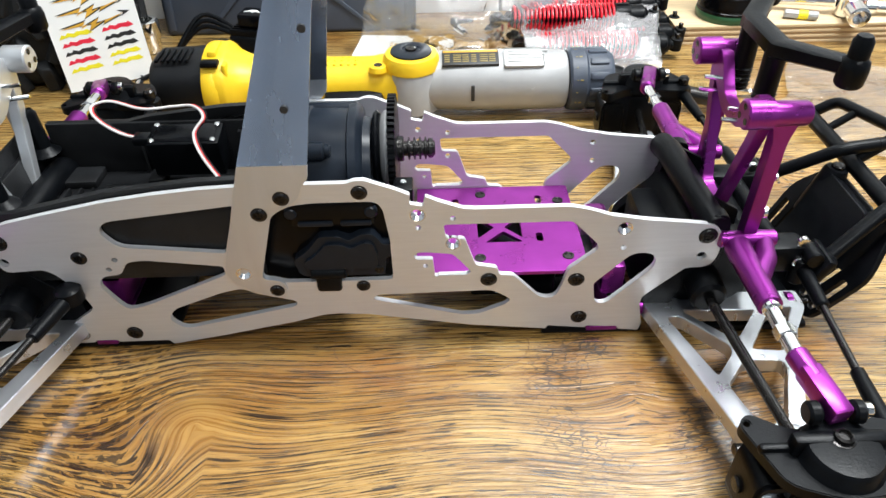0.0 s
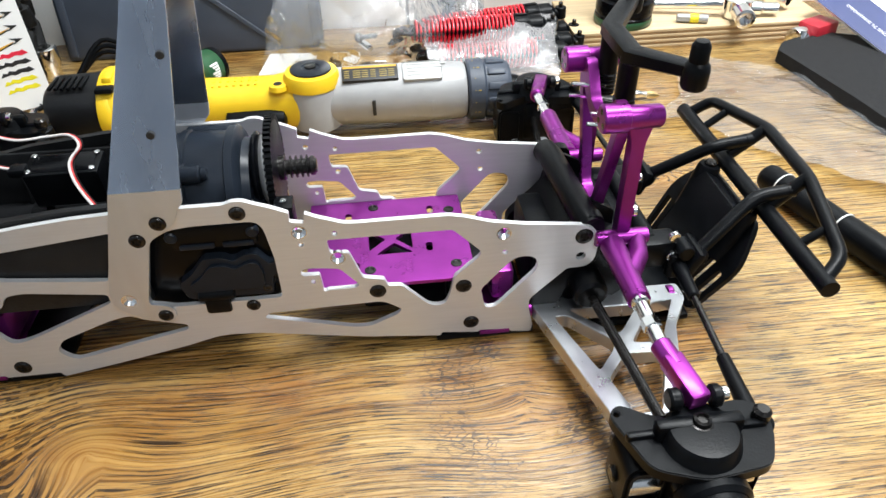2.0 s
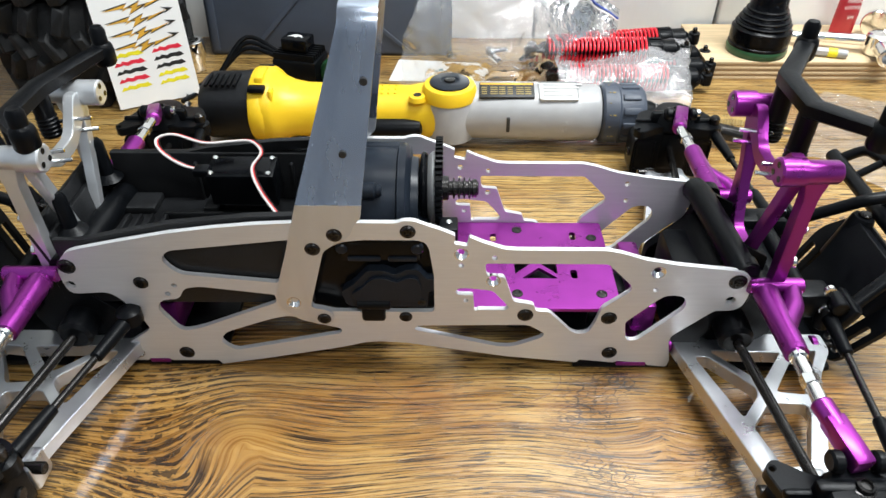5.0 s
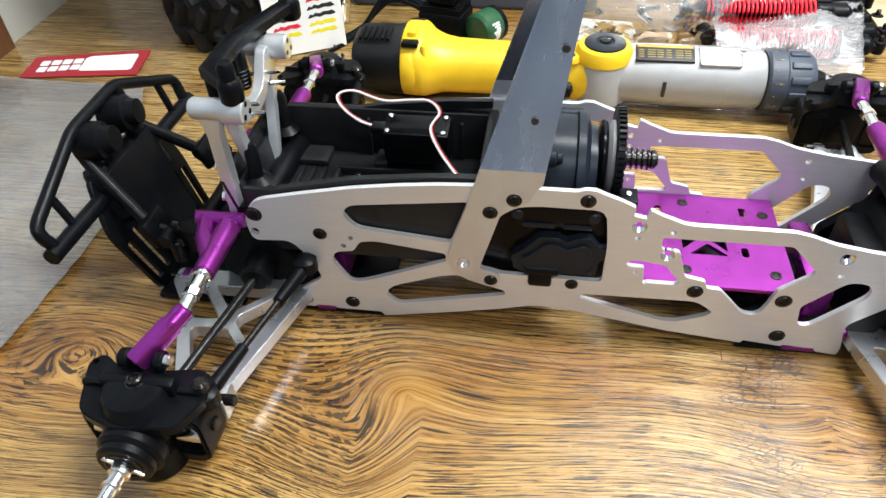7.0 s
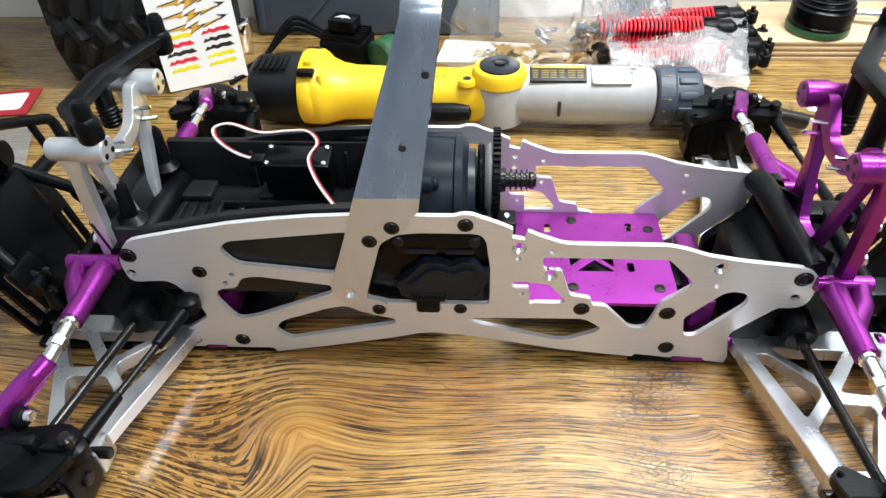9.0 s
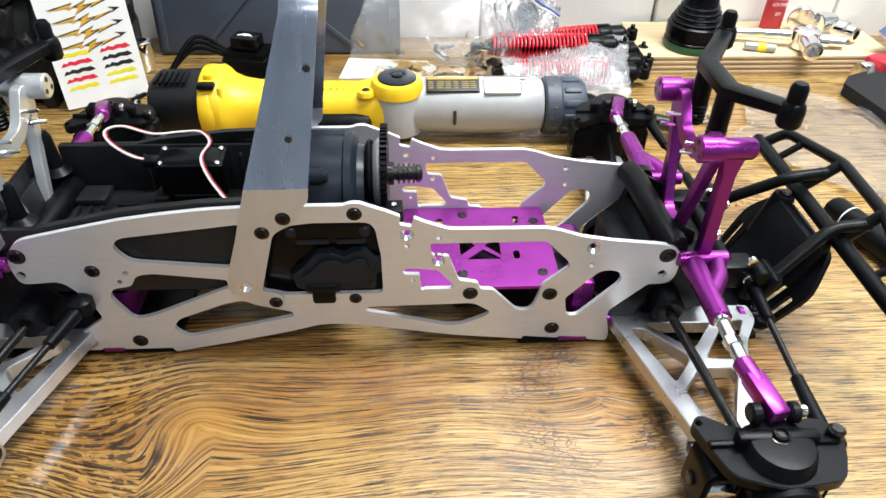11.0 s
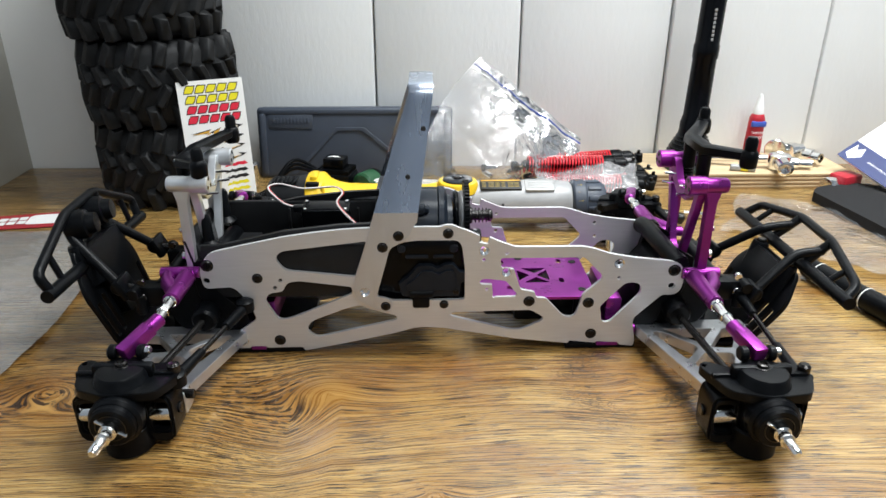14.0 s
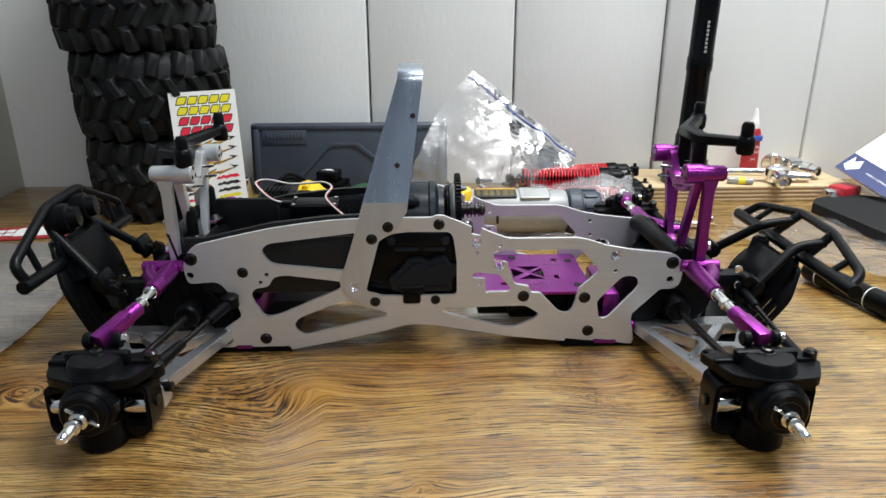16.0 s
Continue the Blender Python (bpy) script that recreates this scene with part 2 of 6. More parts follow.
    L(mth("MULTIPLY", stain, mth("MINIMUM", 1.0, mth("MULTIPLY", big.outputs["Fac"], 1.5))), mixk.inputs[0])
    L(tone.outputs[0], mixk.inputs[1])
    amb = nt.nodes.new("ShaderNodeMapping")
    amb.inputs["Scale"].default_value = (6, 15, 1)
    L(co.outputs["Object"], amb.inputs[0])
    patch = node("TexNoise", Scale=1.0, Detail=4.0, Roughness=0.6)
    L(amb.outputs[0], patch.inputs["Vector"])
    pm = nt.nodes.new("ShaderNodeValToRGB")
    pm.color_ramp.elements[0].position, pm.color_ramp.elements[0].color = 0.47, (0, 0, 0, 1)
    pm.color_ramp.elements[1].position, pm.color_ramp.elements[1].color = 0.68, (0.8, 0.8, 0.8, 1)
    L(patch.outputs["Fac"], pm.inputs[0])
    mixa = nt.nodes.new("ShaderNodeMixRGB")
    mixa.blend_type = "MULTIPLY"
    mixa.inputs[2].default_value = (0.60, 0.39, 0.18, 1)
    L(pm.outputs[0], mixa.inputs[0])
    L(mixk.outputs[0], mixa.inputs[1])
    pr = nt.nodes.new("ShaderNodeValToRGB")
    pr.color_ramp.elements[0].position, pr.color_ramp.elements[0].color = 0.42, (1, 1, 1, 1)
    pr.color_ramp.elements[1].position, pr.color_ramp.elements[1].color = 0.435, (0, 0, 0, 1)
    L(pore.outputs["Fac"], pr.inputs[0])
    area = node("TexNoise", Scale=5.0, Detail=2.0)
    L(co.outputs["Object"], area.inputs["Vector"])
    pores = mth("MULTIPLY", pr.outputs[0], mth("MINIMUM", 1.0, mth("ADD", mth("MULTIPLY", stain, 0.6), mth("MULTIPLY", mth("POWER", area.outputs["Fac"], 2.0), 4.6))))
    # fine crazed cracks close to the dark knots
    squash = nt.nodes.new("ShaderNodeMapping")
    squash.inputs["Scale"].default_value = (0.36, 1.0, 1.0)
    squash.inputs["Rotation"].default_value = (0, 0, -0.5)
    L(co.outputs["Object"], squash.inputs[0])
    cell = node("TexVoronoi", Scale=440.0, Randomness=1.0)
    cell.feature = "DISTANCE_TO_EDGE"
    wig = nt.nodes.new("ShaderNodeVectorMath")
    wig.operation = "MULTIPLY_ADD"
    wig.inputs[1].default_value = (0.012, 0.012, 0)
    L(wob.outputs["Color"], wig.inputs[0])
    L(squash.outputs[0], wig.inputs[2])
    L(wig.outputs[0], cell.inputs["Vector"])
    craze = mth("MULTIPLY", mth("LESS_THAN", mth("ADD", cell.outputs["Distance"], mth("MULTIPLY", wv, 1.1)), 0.10), mth("MINIMUM", 1.0, mth("MULTIPLY", mth("MAXIMUM", 0.0, mth("SUBTRACT", mth("MULTIPLY", crackle, big.outputs["Fac"]), 0.14)), 5.0)))
    pores = mth("MINIMUM", 1.0, mth("ADD", pores, mth("MULTIPLY", craze, 0.8)))
    comb6 = nt.nodes.new("ShaderNodeCombineXYZ")
    L(mth("MULTIPLY", along, 120.0), comb6.inputs[0])
    L(mth("MULTIPLY_ADD", g, 2100.0, 3.0), comb6.inputs[1])
    small = node("TexNoise", Scale=1.0, Detail=2.0, Roughness=0.5)
    L(comb6.outputs[0], small.inputs["Vector"])
    sp = nt.nodes.new("ShaderNodeValToRGB")
    sp.color_ramp.elements[0].position, sp.color_ramp.elements[0].color = 0.37, (0.6, 0.6, 0.6, 1)
    sp.color_ramp.elements[1].position, sp.color_ramp.elements[1].color = 0.41, (0, 0, 0, 1)
    L(small.outputs["Fac"], sp.inputs[0])
    pores = mth("MINIMUM", 1.0, mth("ADD", pores, sp.outputs[0]))
    # broken growth rings close round the knots, and longer dark streaks between them
    comb4 = nt.nodes.new("ShaderNodeCombineXYZ")
    L(mth("MULTIPLY", along, 105.0), comb4.inputs[0])
    L(mth("MULTIPLY", g, 190.0), comb4.inputs[1])
    gap = node("TexNoise", Scale=1.0, Detail=2.0)
    L(comb4.outputs[0], gap.inputs["Vector"])
    wave = mth("SINE", mth("ADD", mth("MULTIPLY", g, 1750.0), mth("MULTIPLY", gap.outputs["Fac"], 5.0)))
    rings = mth("MULTIPLY", mth("GREATER_THAN", wave, 0.4), mth("GREATER_THAN", gap.outputs["Fac"], 0.47))
    rings = mth("MULTIPLY", rings, mth("MINIMUM", 1.0, mth("MULTIPLY", ringed, 1.8)))
    comb5 = nt.nodes.new("ShaderNodeCombineXYZ")
    L(mth("MULTIPLY", along, 22.0), comb5.inputs[0])
    L(mth("MULTIPLY_ADD", g, 330.0, 7.0), comb5.inputs[1])
    streak = node("TexNoise", Scale=1.0, Detail=3.0, Roughness=0.55)
    L(comb5.outputs[0], streak.inputs["Vector"])
    dark = nt.nodes.new("ShaderNodeValToRGB")
    dark.color_ramp.elements[0].position, dark.color_ramp.elements[0].color = 0.34, (0.55, 0.55, 0.55, 1)
    dark.color_ramp.elements[1].position, dark.color_ramp.elements[1].color = 0.42, (0, 0, 0, 1)
    L(streak.outputs["Fac"], dark.inputs[0])
    pores = mth("MULTIPLY", heart, mth("MINIMUM", 1.0, mth("ADD", mth("ADD", pores, dark.outputs[0]), mth("MULTIPLY", rings, 0.85))))
    mixp = nt.nodes.new("ShaderNodeMixRGB")
    mixp.inputs[2].default_value = (0.020, 0.010, 0.005, 1)
    L(mth("MULTIPLY", pores, 0.95), mixp.inputs[0])
    L(mixa.outputs[0], mixp.inputs[1])
    L(mixp.outputs[0], b.inputs["Base Color"])
    rr = nt.nodes.new("ShaderNodeMapRange")
    rr.inputs["To Min"].default_value, rr.inputs["To Max"].default_value = 0.2, 0.36
    L(fine.outputs["Fac"], rr.inputs["Value"])
    L(rr.outputs[0], b.inputs["Roughness"])
    b.inputs["Coat Weight"].default_value = 0.5
    b.inputs["Coat Roughness"].default_value = 0.14
    bp = nt.nodes.new("ShaderNodeBump")
    bp.inputs["Strength"].default_value, bp.inputs["Distance"].default_value = 0.35, 0.0008
    L(mth("SUBTRACT", fine.outputs["Fac"], pores), bp.inputs["Height"])
    L(bp.outputs[0], b.inputs["Normal"])
    return m


from mathutils import geometry

WOOD = wood_mat()
MM = 0.001


# ---------- mesh helpers (all in millimetres) ----------
def thing(name, label, category, group="", kind=""):
    return tagged(new(name), label, category, group, kind)


def put(name, bm, material, smooth=True):
    bmesh.ops.recalc_face_normals(bm, faces=bm.faces)
    bmesh.ops.transform(bm, matrix=Matrix.Scale(MM, 4), verts=bm.verts)
    me = bpy.data.meshes.new(name)
    bm.to_mesh(me)
    bm.free()
    me.materials.append(material)
    if smooth:
        me.shade_smooth()
        me.set_sharp_from_angle(angle=radians(38))
    return new(name, me)


def part(name, bm, material, parent, label="", smooth=True):
    ob = put(name, bm, material, smooth)
    ob.parent = parent
    if label:
        ob["label"] = label
    return ob


def again(name, ob, parent, m):
    """One more object on the same mesh."""
    o = new(name, ob.data)
    o.parent = parent
    o.matrix_basis = m
    return o


def flip_y(bm, c=43.5):
    bmesh.ops.transform(bm, matrix=Matrix.Translation((0, 2 * c, 0)) @ Matrix.Diagonal((1, -1, 1, 1)), verts=bm.verts)
    return bm


def basis(a, b):
    d = Vector(b) - Vector(a)
    q = d.to_track_quat("Z", "X").to_matrix().to_4x4()
    return Matrix.Translation(a) @ q, d.length


def box(bm, x0, x1, y0, y1, z0, z1, bev=1.0, m=None, seg=2):
    r = bmesh.ops.create_cube(bm, size=1)
    vs = r["verts"]
    bmesh.ops.scale(bm, vec=(x1 - x0, y1 - y0, z1 - z0), verts=vs)
    bmesh.ops.translate(bm, vec=((x0 + x1) / 2, (y0 + y1) / 2, (z0 + z1) / 2), verts=vs)
    if m:
        bmesh.ops.transform(bm, matrix=m, verts=vs)
    if bev:
        es = list({e for v in vs for e in v.link_edges})
        bmesh.ops.bevel(bm, geom=es, offset=bev, segments=seg, affect="EDGES", profile=0.5)
    return bm


def lathe(bm, a, b, prof, seg=20, caps=True):
    """prof: (distance along a-b, radius) pairs, turned round the line a-b."""
    m, _ = basis(a, b)
    rings = []
    for h, r in prof:
        if r <= 1e-6:
            rings.append([bm.verts.new(m @ Vector((0, 0, h)))])
        else:
            rings.append([bm.verts.new(m @ Vector((r * math.cos(2 * math.pi * i / seg), r * math.sin(2 * math.pi * i / seg), h))) for i in range(seg)])
    for p, q in zip(rings, rings[1:]):
        for i in range(seg):
            j = (i + 1) % seg
            if len(p) == 1 and len(q) == 1:
                continue
            if len(p) == 1:
                bm.faces.new((p[0], q[i], q[j]))
            elif len(q) == 1:
                bm.faces.new((p[i], p[j], q[0]))
            else:
                bm.faces.new((p[i], p[j], q[j], q[i]))
    for ring, rev in ((rings[0], True), (rings[-1], False)):
        if len(ring) > 1 and caps:
            bm.faces.new(list(reversed(ring)) if rev else ring)
    return bm


def rod(bm, a, b, r, seg=14, bev=0.6, r2=None):
    n = (Vector(b) - Vector(a)).length
    r2 = r if r2 is None else r2
    return lathe(bm, a, b, ((0, max(0.1, r - bev)), (bev, r), (n - bev, r2), (n, max(0.1, r2 - bev))), seg)


def tube(bm, pts, r, seg=10, soft=0.0):
    """A round bar through the points, its corners rounded by soft millimetres."""
    P = [Vector(p) for p in pts]
    if soft:
        Q = [P[0]]
        for p, c, n in zip(P, P[1:], P[2:]):
            a = c + (p - c).normalized() * min(soft, (p - c).length * 0.45)
            e = c + (n - c).normalized() * min(soft, (n - c).length * 0.45)
            for k in range(5):
                t = k / 4
                Q.append(a.lerp(c, t).lerp(c.lerp(e, t), t))
        P = Q + [P[-1]]
    up = Vector((0.13, 0.21, 1))
    rings = []
    for i, p in enumerate(P):
        d = (P[min(i + 1, len(P) - 1)] - P[max(i - 1, 0)]).normalized()
        u = d.cross(up).normalized()
        v = d.cross(u)
        rr = r[i] if isinstance(r, (list, tuple)) else r
        rings.append([bm.verts.new(p + rr * (u * math.cos(2 * math.pi * k / seg) + v * math.sin(2 * math.pi * k / seg))) for k in range(seg)])
    for p, q in zip(rings, rings[1:]):
        for i in range(seg):
            j = (i + 1) % seg
            bm.faces.new((p[i], p[j], q[j], q[i]))
    bm.faces.new(list(reversed(rings[0])))
    bm.faces.new(rings[-1])
    return bm


def rounded(pts, r):
    """The closed outline with every corner rounded; a third number in a point is its own radius."""
    out, n = [], len(pts)
    for i in range(n):
        p, c, q = Vector(pts[i - 1][:2]), Vector(pts[i][:2]), Vector(pts[(i + 1) % n][:2])
        rr = pts[i][2] if len(pts[i]) > 2 else r
        a = c + (p - c).normalized() * min(rr, (p - c).length * 0.48)
        e = c + (q - c).normalized() * min(rr, (q - c).length * 0.48)
        for k in range(4):
            t = k / 3
            out.append(a.lerp(c, t).lerp(c.lerp(e, t), t))
    return out


def circle(x, y, r, n=14):
    return [Vector((x + r * math.cos(2 * math.pi * i / n), y + r * math.sin(2 * math.pi * i / n))) for i in range(n)]


def inside(p, lp):
    hit, n = False, len(lp)
    for i in range(n):
        a, b = lp[i - 1], lp[i]
        if (a[1] > p[1]) != (b[1] > p[1]) and p[0] < (b[0] - a[0]) * (p[1] - a[1]) / (b[1] - a[1]) + a[0]:
            hit = not hit
    return hit


def sheet(loops, thick, bev=0.3, deep=0.45, seg=1):
    """A plate of that thickness in the xy plane, z from 0 to thick, outline first and then its openings."""
    clean = []
    for lp in loops:
        keep = []
        for p in lp:
            if not keep or (Vector(p[:2]) - keep[-1]).length > 0.02:
                keep.append(Vector(p[:2]))
        if (keep[0] - keep[-1]).length < 0.02:
            keep.pop()
        clean.append(keep)
    pts, edges_ = [], []
    for lp in clean:
        n0 = len(pts)
        pts += lp
        edges_ += [(n0 + i, n0 + (i + 1) % len(lp)) for i in range(len(lp))]
    vs, es, fs, _, _, _ = geometry.delaunay_2d_cdt(pts, edges_, [], 0, 1e-4)
    bm = bmesh.new()
    low = [bm.verts.new((v.x, v.y, 0)) for v in vs]
    high = [bm.verts.new((v.x, v.y, thick)) for v in vs]
    rim = {}
    for f in fs:
        c = sum((vs[i] for i in f), Vector((0, 0))) / len(f)
        if not inside(c, clean[0]) or any(inside(c, h) for h in clean[1:]):
            continue
        bm.faces.new([high[i] for i in f])
        bm.faces.new([low[i] for i in reversed(f)])
        for a, b in zip(f, f[1:] + f[:1]):
            if (b, a) in rim:
                del rim[(b, a)]
            else:
                rim[(a, b)] = True
    for a, b in rim:
        bm.faces.new((low[a], low[b], high[b], high[a]))
    bmesh.ops.delete(bm, geom=[v for v in bm.verts if not v.link_faces], context="VERTS")
    if bev and thick > 1:
        bm.normal_update()
        sharp = [e for e in bm.edges if len(e.link_faces) == 2 and abs(e.verts[0].co.z - e.verts[1].co.z) < 1e-6 and e.calc_face_angle(0) > 1.2]
        bmesh.ops.bevel(bm, geom=sharp, offset=min(bev, deep), segments=seg, affect="EDGES", clamp_overlap=True)
    return bm


XZ = Matrix(((1, 0, 0, 0), (0, 0, 1, 0), (0, 1, 0, 0), (0, 0, 0, 1)))  # plate drawn in x and z, thickness towards +y
YZ = Matrix(((0, 0, 1, 0), (1, 0, 0, 0), (0, 1, 0, 0), (0, 0, 0, 1)))  # plate drawn in y and z, thickness towards +x


def turned(bm, m):
    bmesh.ops.transform(bm, matrix=m, verts=bm.verts)
    return bm


# ---------- the setting ----------
def structure(name, bm, material, label):
    return tagged(put(name, bm, material), label, "", "", "structure")


bm = bmesh.new()
box(bm, -900, 1300, -440, 521, -45, 0, 2)
tagged(put("workbench_top", bm, WOOD), "knotty oiled oak workbench top with dark grain", "workbench")
# back wall: wide painted boards with grooves between them
back = thing("wall_back", "white painted vertical boards with shallow grooves", "wall", "", "structure")
edges = [-1500, -670, -336, -82, 125, 338, 562, 790, 1300, 2000]
for i, (a, b) in enumerate(zip(edges, edges[1:])):
    bm = bmesh.new()
    off = 0 if b <= 338 else -5
    box(bm, a + 1.2, b - 1.2, 524 + off, 549, -900, 2100, 4.0)
    part("board", bm, WALLW, back)
bm = bmesh.new()
box(bm, -1500, 2000, 547, 570, -900, 2100, 0)
part("backing", bm, WALLW, back)
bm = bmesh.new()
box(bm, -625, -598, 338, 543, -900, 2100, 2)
structure("wall_left", bm, WALL_SHADED, "off-white painted side wall, darkened by shade put into its colour")
bm = bmesh.new()
box(bm, -620, -590, 296, 336, -900, 2100, 3)
structure("trim", bm, BROWN, "dark stained wooden door trim")
# added shell closing the room: dark surfaces deepen blacks and metal reflections
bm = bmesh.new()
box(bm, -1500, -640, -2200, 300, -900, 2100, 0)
structure("shell_side", bm, SHELL_GREY, "dark grey side wall added to close the room and dim bounce")
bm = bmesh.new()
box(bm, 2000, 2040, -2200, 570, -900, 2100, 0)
structure("shell_right", bm, SHELL_GREY, "unseen dark grey right wall added to close the room and dim bounce")
bm = bmesh.new()
box(bm, -1500, 2040, -2240, -2200, -900, 2100, 0)
structure("shell_front", bm, SHELL_GREY, "unseen dark grey wall added behind the viewer to dim reflections")
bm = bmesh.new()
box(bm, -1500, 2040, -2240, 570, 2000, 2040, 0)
structure("ceiling", bm, SHELL_GREY, "unseen dark grey ceiling added to dim bounced light")
bm = bmesh.new()
box(bm, -1500, 2040, -2240, 570, -940, -900, 0)
structure("floor", bm, CARPET, "unseen dark grey floor added to darken reflections")

# ---------- the model truck chassis ----------
truck = thing("rc_truck_chassis", "bare radio-controlled truck chassis with aluminium side plates and purple parts", "model car")
# bell-shaped side plate, drawn in x and z
OUTER = [(-192, 78, 8), (-183, 91, 6), (-155, 97.5), (-124, 104), (-100, 107.5), (-77, 110), (-50, 111.5), (-2, 111.5), (1, 113), (7, 113), (11, 111), (19, 108),
         (28.5, 103.5, 1), (28, 98, 1), (35, 96.5, 1), (36, 102.5, 1), (42, 99.5), (55, 94.5), (62, 94), (110, 94), (119, 92), (132, 87.5), (151, 84), (186, 80, 6),
         (194, 73, 6), (193, 55, 6), (188, 50.5, 4), (177.5, 50.5), (157, 29.5), (156.5, 24), (160, 8, 1.5), (159, 2.5, 1.5)]
OUTER += [(147, 4, 1), (145.5, 6, 1), (128, 7.5, 1), (127, 6, 1), (105, 8.5, 1), (104, 6, 1), (60, 11), (28, 17), (1, 22), (-15, 23.2), (-24, 22.4), (-41, 17.5), (-82, 8.5), (-114, 2.2, 1), (-116, 5.5, 1),
          (-145, 5.2, 1), (-146, 6.8, 1), (-158, 6.8, 1), (-159, 5.2, 1), (-171.5, 5, 2), (-172, 12, 5), (-169, 19, 3), (-151, 32, 3), (-154, 43), (-163, 58.5, 9), (-169, 61.5), (-189.5, 60, 5)]
WIN_A = [(-132, 86, 4), (-127, 92, 4), (-60, 100, 2), (-70, 69.5, 2), (-125, 75.5, 5)]
WIN_B = [(-128, 57, 3), (-124, 65, 4), (-114, 66.2, 3), (-73, 60.5, 2), (-73, 54.5, 2), (-122, 33, 6), (-133, 30.5, 5), (-143, 49, 4), (-139, 55.5, 3)]
WIN_C = [(-112, 22, 4), (-107, 30, 4), (-78, 41.5), (-66, 44.5, 5), (-60, 40.5), (-37.5, 33.8, 2.5), (-38, 30, 2), (-104, 14.5, 4)]
WIN_D = [(-43, 93, 4), (-32, 99, 4), (-20, 100.3), (11.5, 100.3, 5), (14.5, 95), (17, 76), (17.2, 47.8, 3), (-41, 47.8), (-47, 50), (-54, 51, 4)]
WIN_E = [(4.5, 33.5, 2), (8, 36.8, 2), (72, 38, 4), (82.5, 30.5, 2), (80, 27), (64, 19.6, 3), (55, 19.6)]
WIN_F = [(28.5, 64, 1.5), (31, 66.4, 1.5), (37, 66.4), (50, 64.6), (60, 52, 1.5), (58, 49.8, 1.5), (40, 49.8, 1), (39, 61.2, 1), (30, 61.6, 1.5)]
WIN_G = [(45, 84.6, 2), (112, 84.6), (127.5, 68.5, 3), (127.5, 65, 2), (113, 51.5), (110.5, 40), (107.5, 31, 4), (99, 31, 4), (83, 48.5), (75, 49), (74, 54), (62, 56.5), (56, 74.8), (46, 75.5, 2)]
WIN_H = [(147, 62.3, 5), (158.5, 61.5, 5), (161, 53, 5), (137, 25.5, 3), (130.5, 25.5, 3), (128, 40.5, 2)]
OPEN_HOLES = ((-187, 67, 2.8), (-129, 67, 1.6), (-134, 60.5, 1.6), (32, 83, 1.6), (50, 88.5, 1.6), (35, 57, 1.4), (41, 50.5, 1.4), (141, 66, 1.7), (184.5, 58.5, 2.8), (-164, 12, 1.8), (32, 91, 1.8), (50, 72, 1.8), (140, 79, 1.8))
SUNK = ((-164, 12), (32, 91), (50, 72), (140, 79))
SCREWS = ((-185, 80.5, 4.8), (-147, 69, 4.0), (-134, 12.5, 4.4), (3.5, 106, 4.0), (0.5, 44, 3.6), (69.5, 46, 4.4), (118, 44, 4.4), (122.5, 15, 4.4), (185, 72.5, 4.8))


def side_plate_bm(sunk):
    loops = [rounded(OUTER, 2.0)] + [rounded(w, 2.0) for w in (WIN_A, WIN_B, WIN_C, WIN_D, WIN_E, WIN_F, WIN_G, WIN_H)]
    loops += [circle(x, z, sunk if (x, z) in SUNK else r) for x, z, r in OPEN_HOLES]
    return turned(sheet(loops, 3.0, 0.35), XZ)


plates = []
for y in (0, 87):
    bm = side_plate_bm(1.8 if y else 4.1)
    bmesh.ops.translate(bm, vec=(0, y, 0), verts=bm.verts)
    plates.append(part("side_plate", bm, ALU, truck, "brushed silver aluminium side plate with cut-outs"))


def head_bm(r):
    bm = bmesh.new()
    lathe(bm, (0, 0, 0), (0, -1, 0), ((-0.3, r * 1.06), (0.25, r * 1.06), (0.3, r * 0.92), (0.7, r * 0.88), (1.2, r * 0.74), (1.25, r * 0.52), (0.3, r * 0.46), (0.3, 0.0)), 18)
    for ang in (20, 110):
        box(bm, -r * 0.45, r * 0.45, -1.0, -0.4, -0.5, 0.5, 0, Matrix.Rotation(radians(ang), 4, "Y"))
    return bm


head = None
for x, z, r in SCREWS + ((-35, 105, 4.0), (-47.5, 95.5, 4.0), (-46.5, 44, 3.8)):
    y = -2.0 if (x, z) in ((-35, 105), (-47.5, 95.5), (-46.5, 44)) else 0.0
    if head is None:
        head = part("screw", head_bm(4.4), SCREW, plates[0], "black socket screw")
        o = head
    else:
        o = again("screw", head, plates[0], Matrix())
    o.matrix_basis = Matrix.Translation((x * MM, y * MM, z * MM)) @ Matrix.Rotation(radians(x * 7), 4, "Y") @ Matrix.Diagonal((r / 4.4, 1, r / 4.4, 1))
for x, z in SUNK + ((-62.5, 56.5),):
    bm = bmesh.new()
    y0 = -2.05 if x == -62.5 else 0.0
    lathe(bm, (x, y0, z), (x, y0 + 1, z), ((-0.15, 4.1), (-0.1, 3.7), (1.9, 1.7), (2.0, 1.7), (2.0, 4.1), (0.02, 4.15)), 20, False)
    part("countersink", bm, ALU_EDGE, plates[0], "bright countersunk hole")

# hoop over the chassis: two tapering feet and a bent strap
FOOT = [(-19.5, 124, 0.1), (-20.5, 116, 1), (-24, 112, 1), (-27, 104, 3), (-33, 100.5, 3), (-42, 94, 3), (-53.5, 52.5, 3), (-43, 50.5, 3), (-40.5, 45, 4), (-42.5, 39.5, 4), (-48.5, 38.5, 4), (-67, 48.5, 6), (-72, 56, 5), (-71, 63, 3), (-53.2, 124, 0.1)]
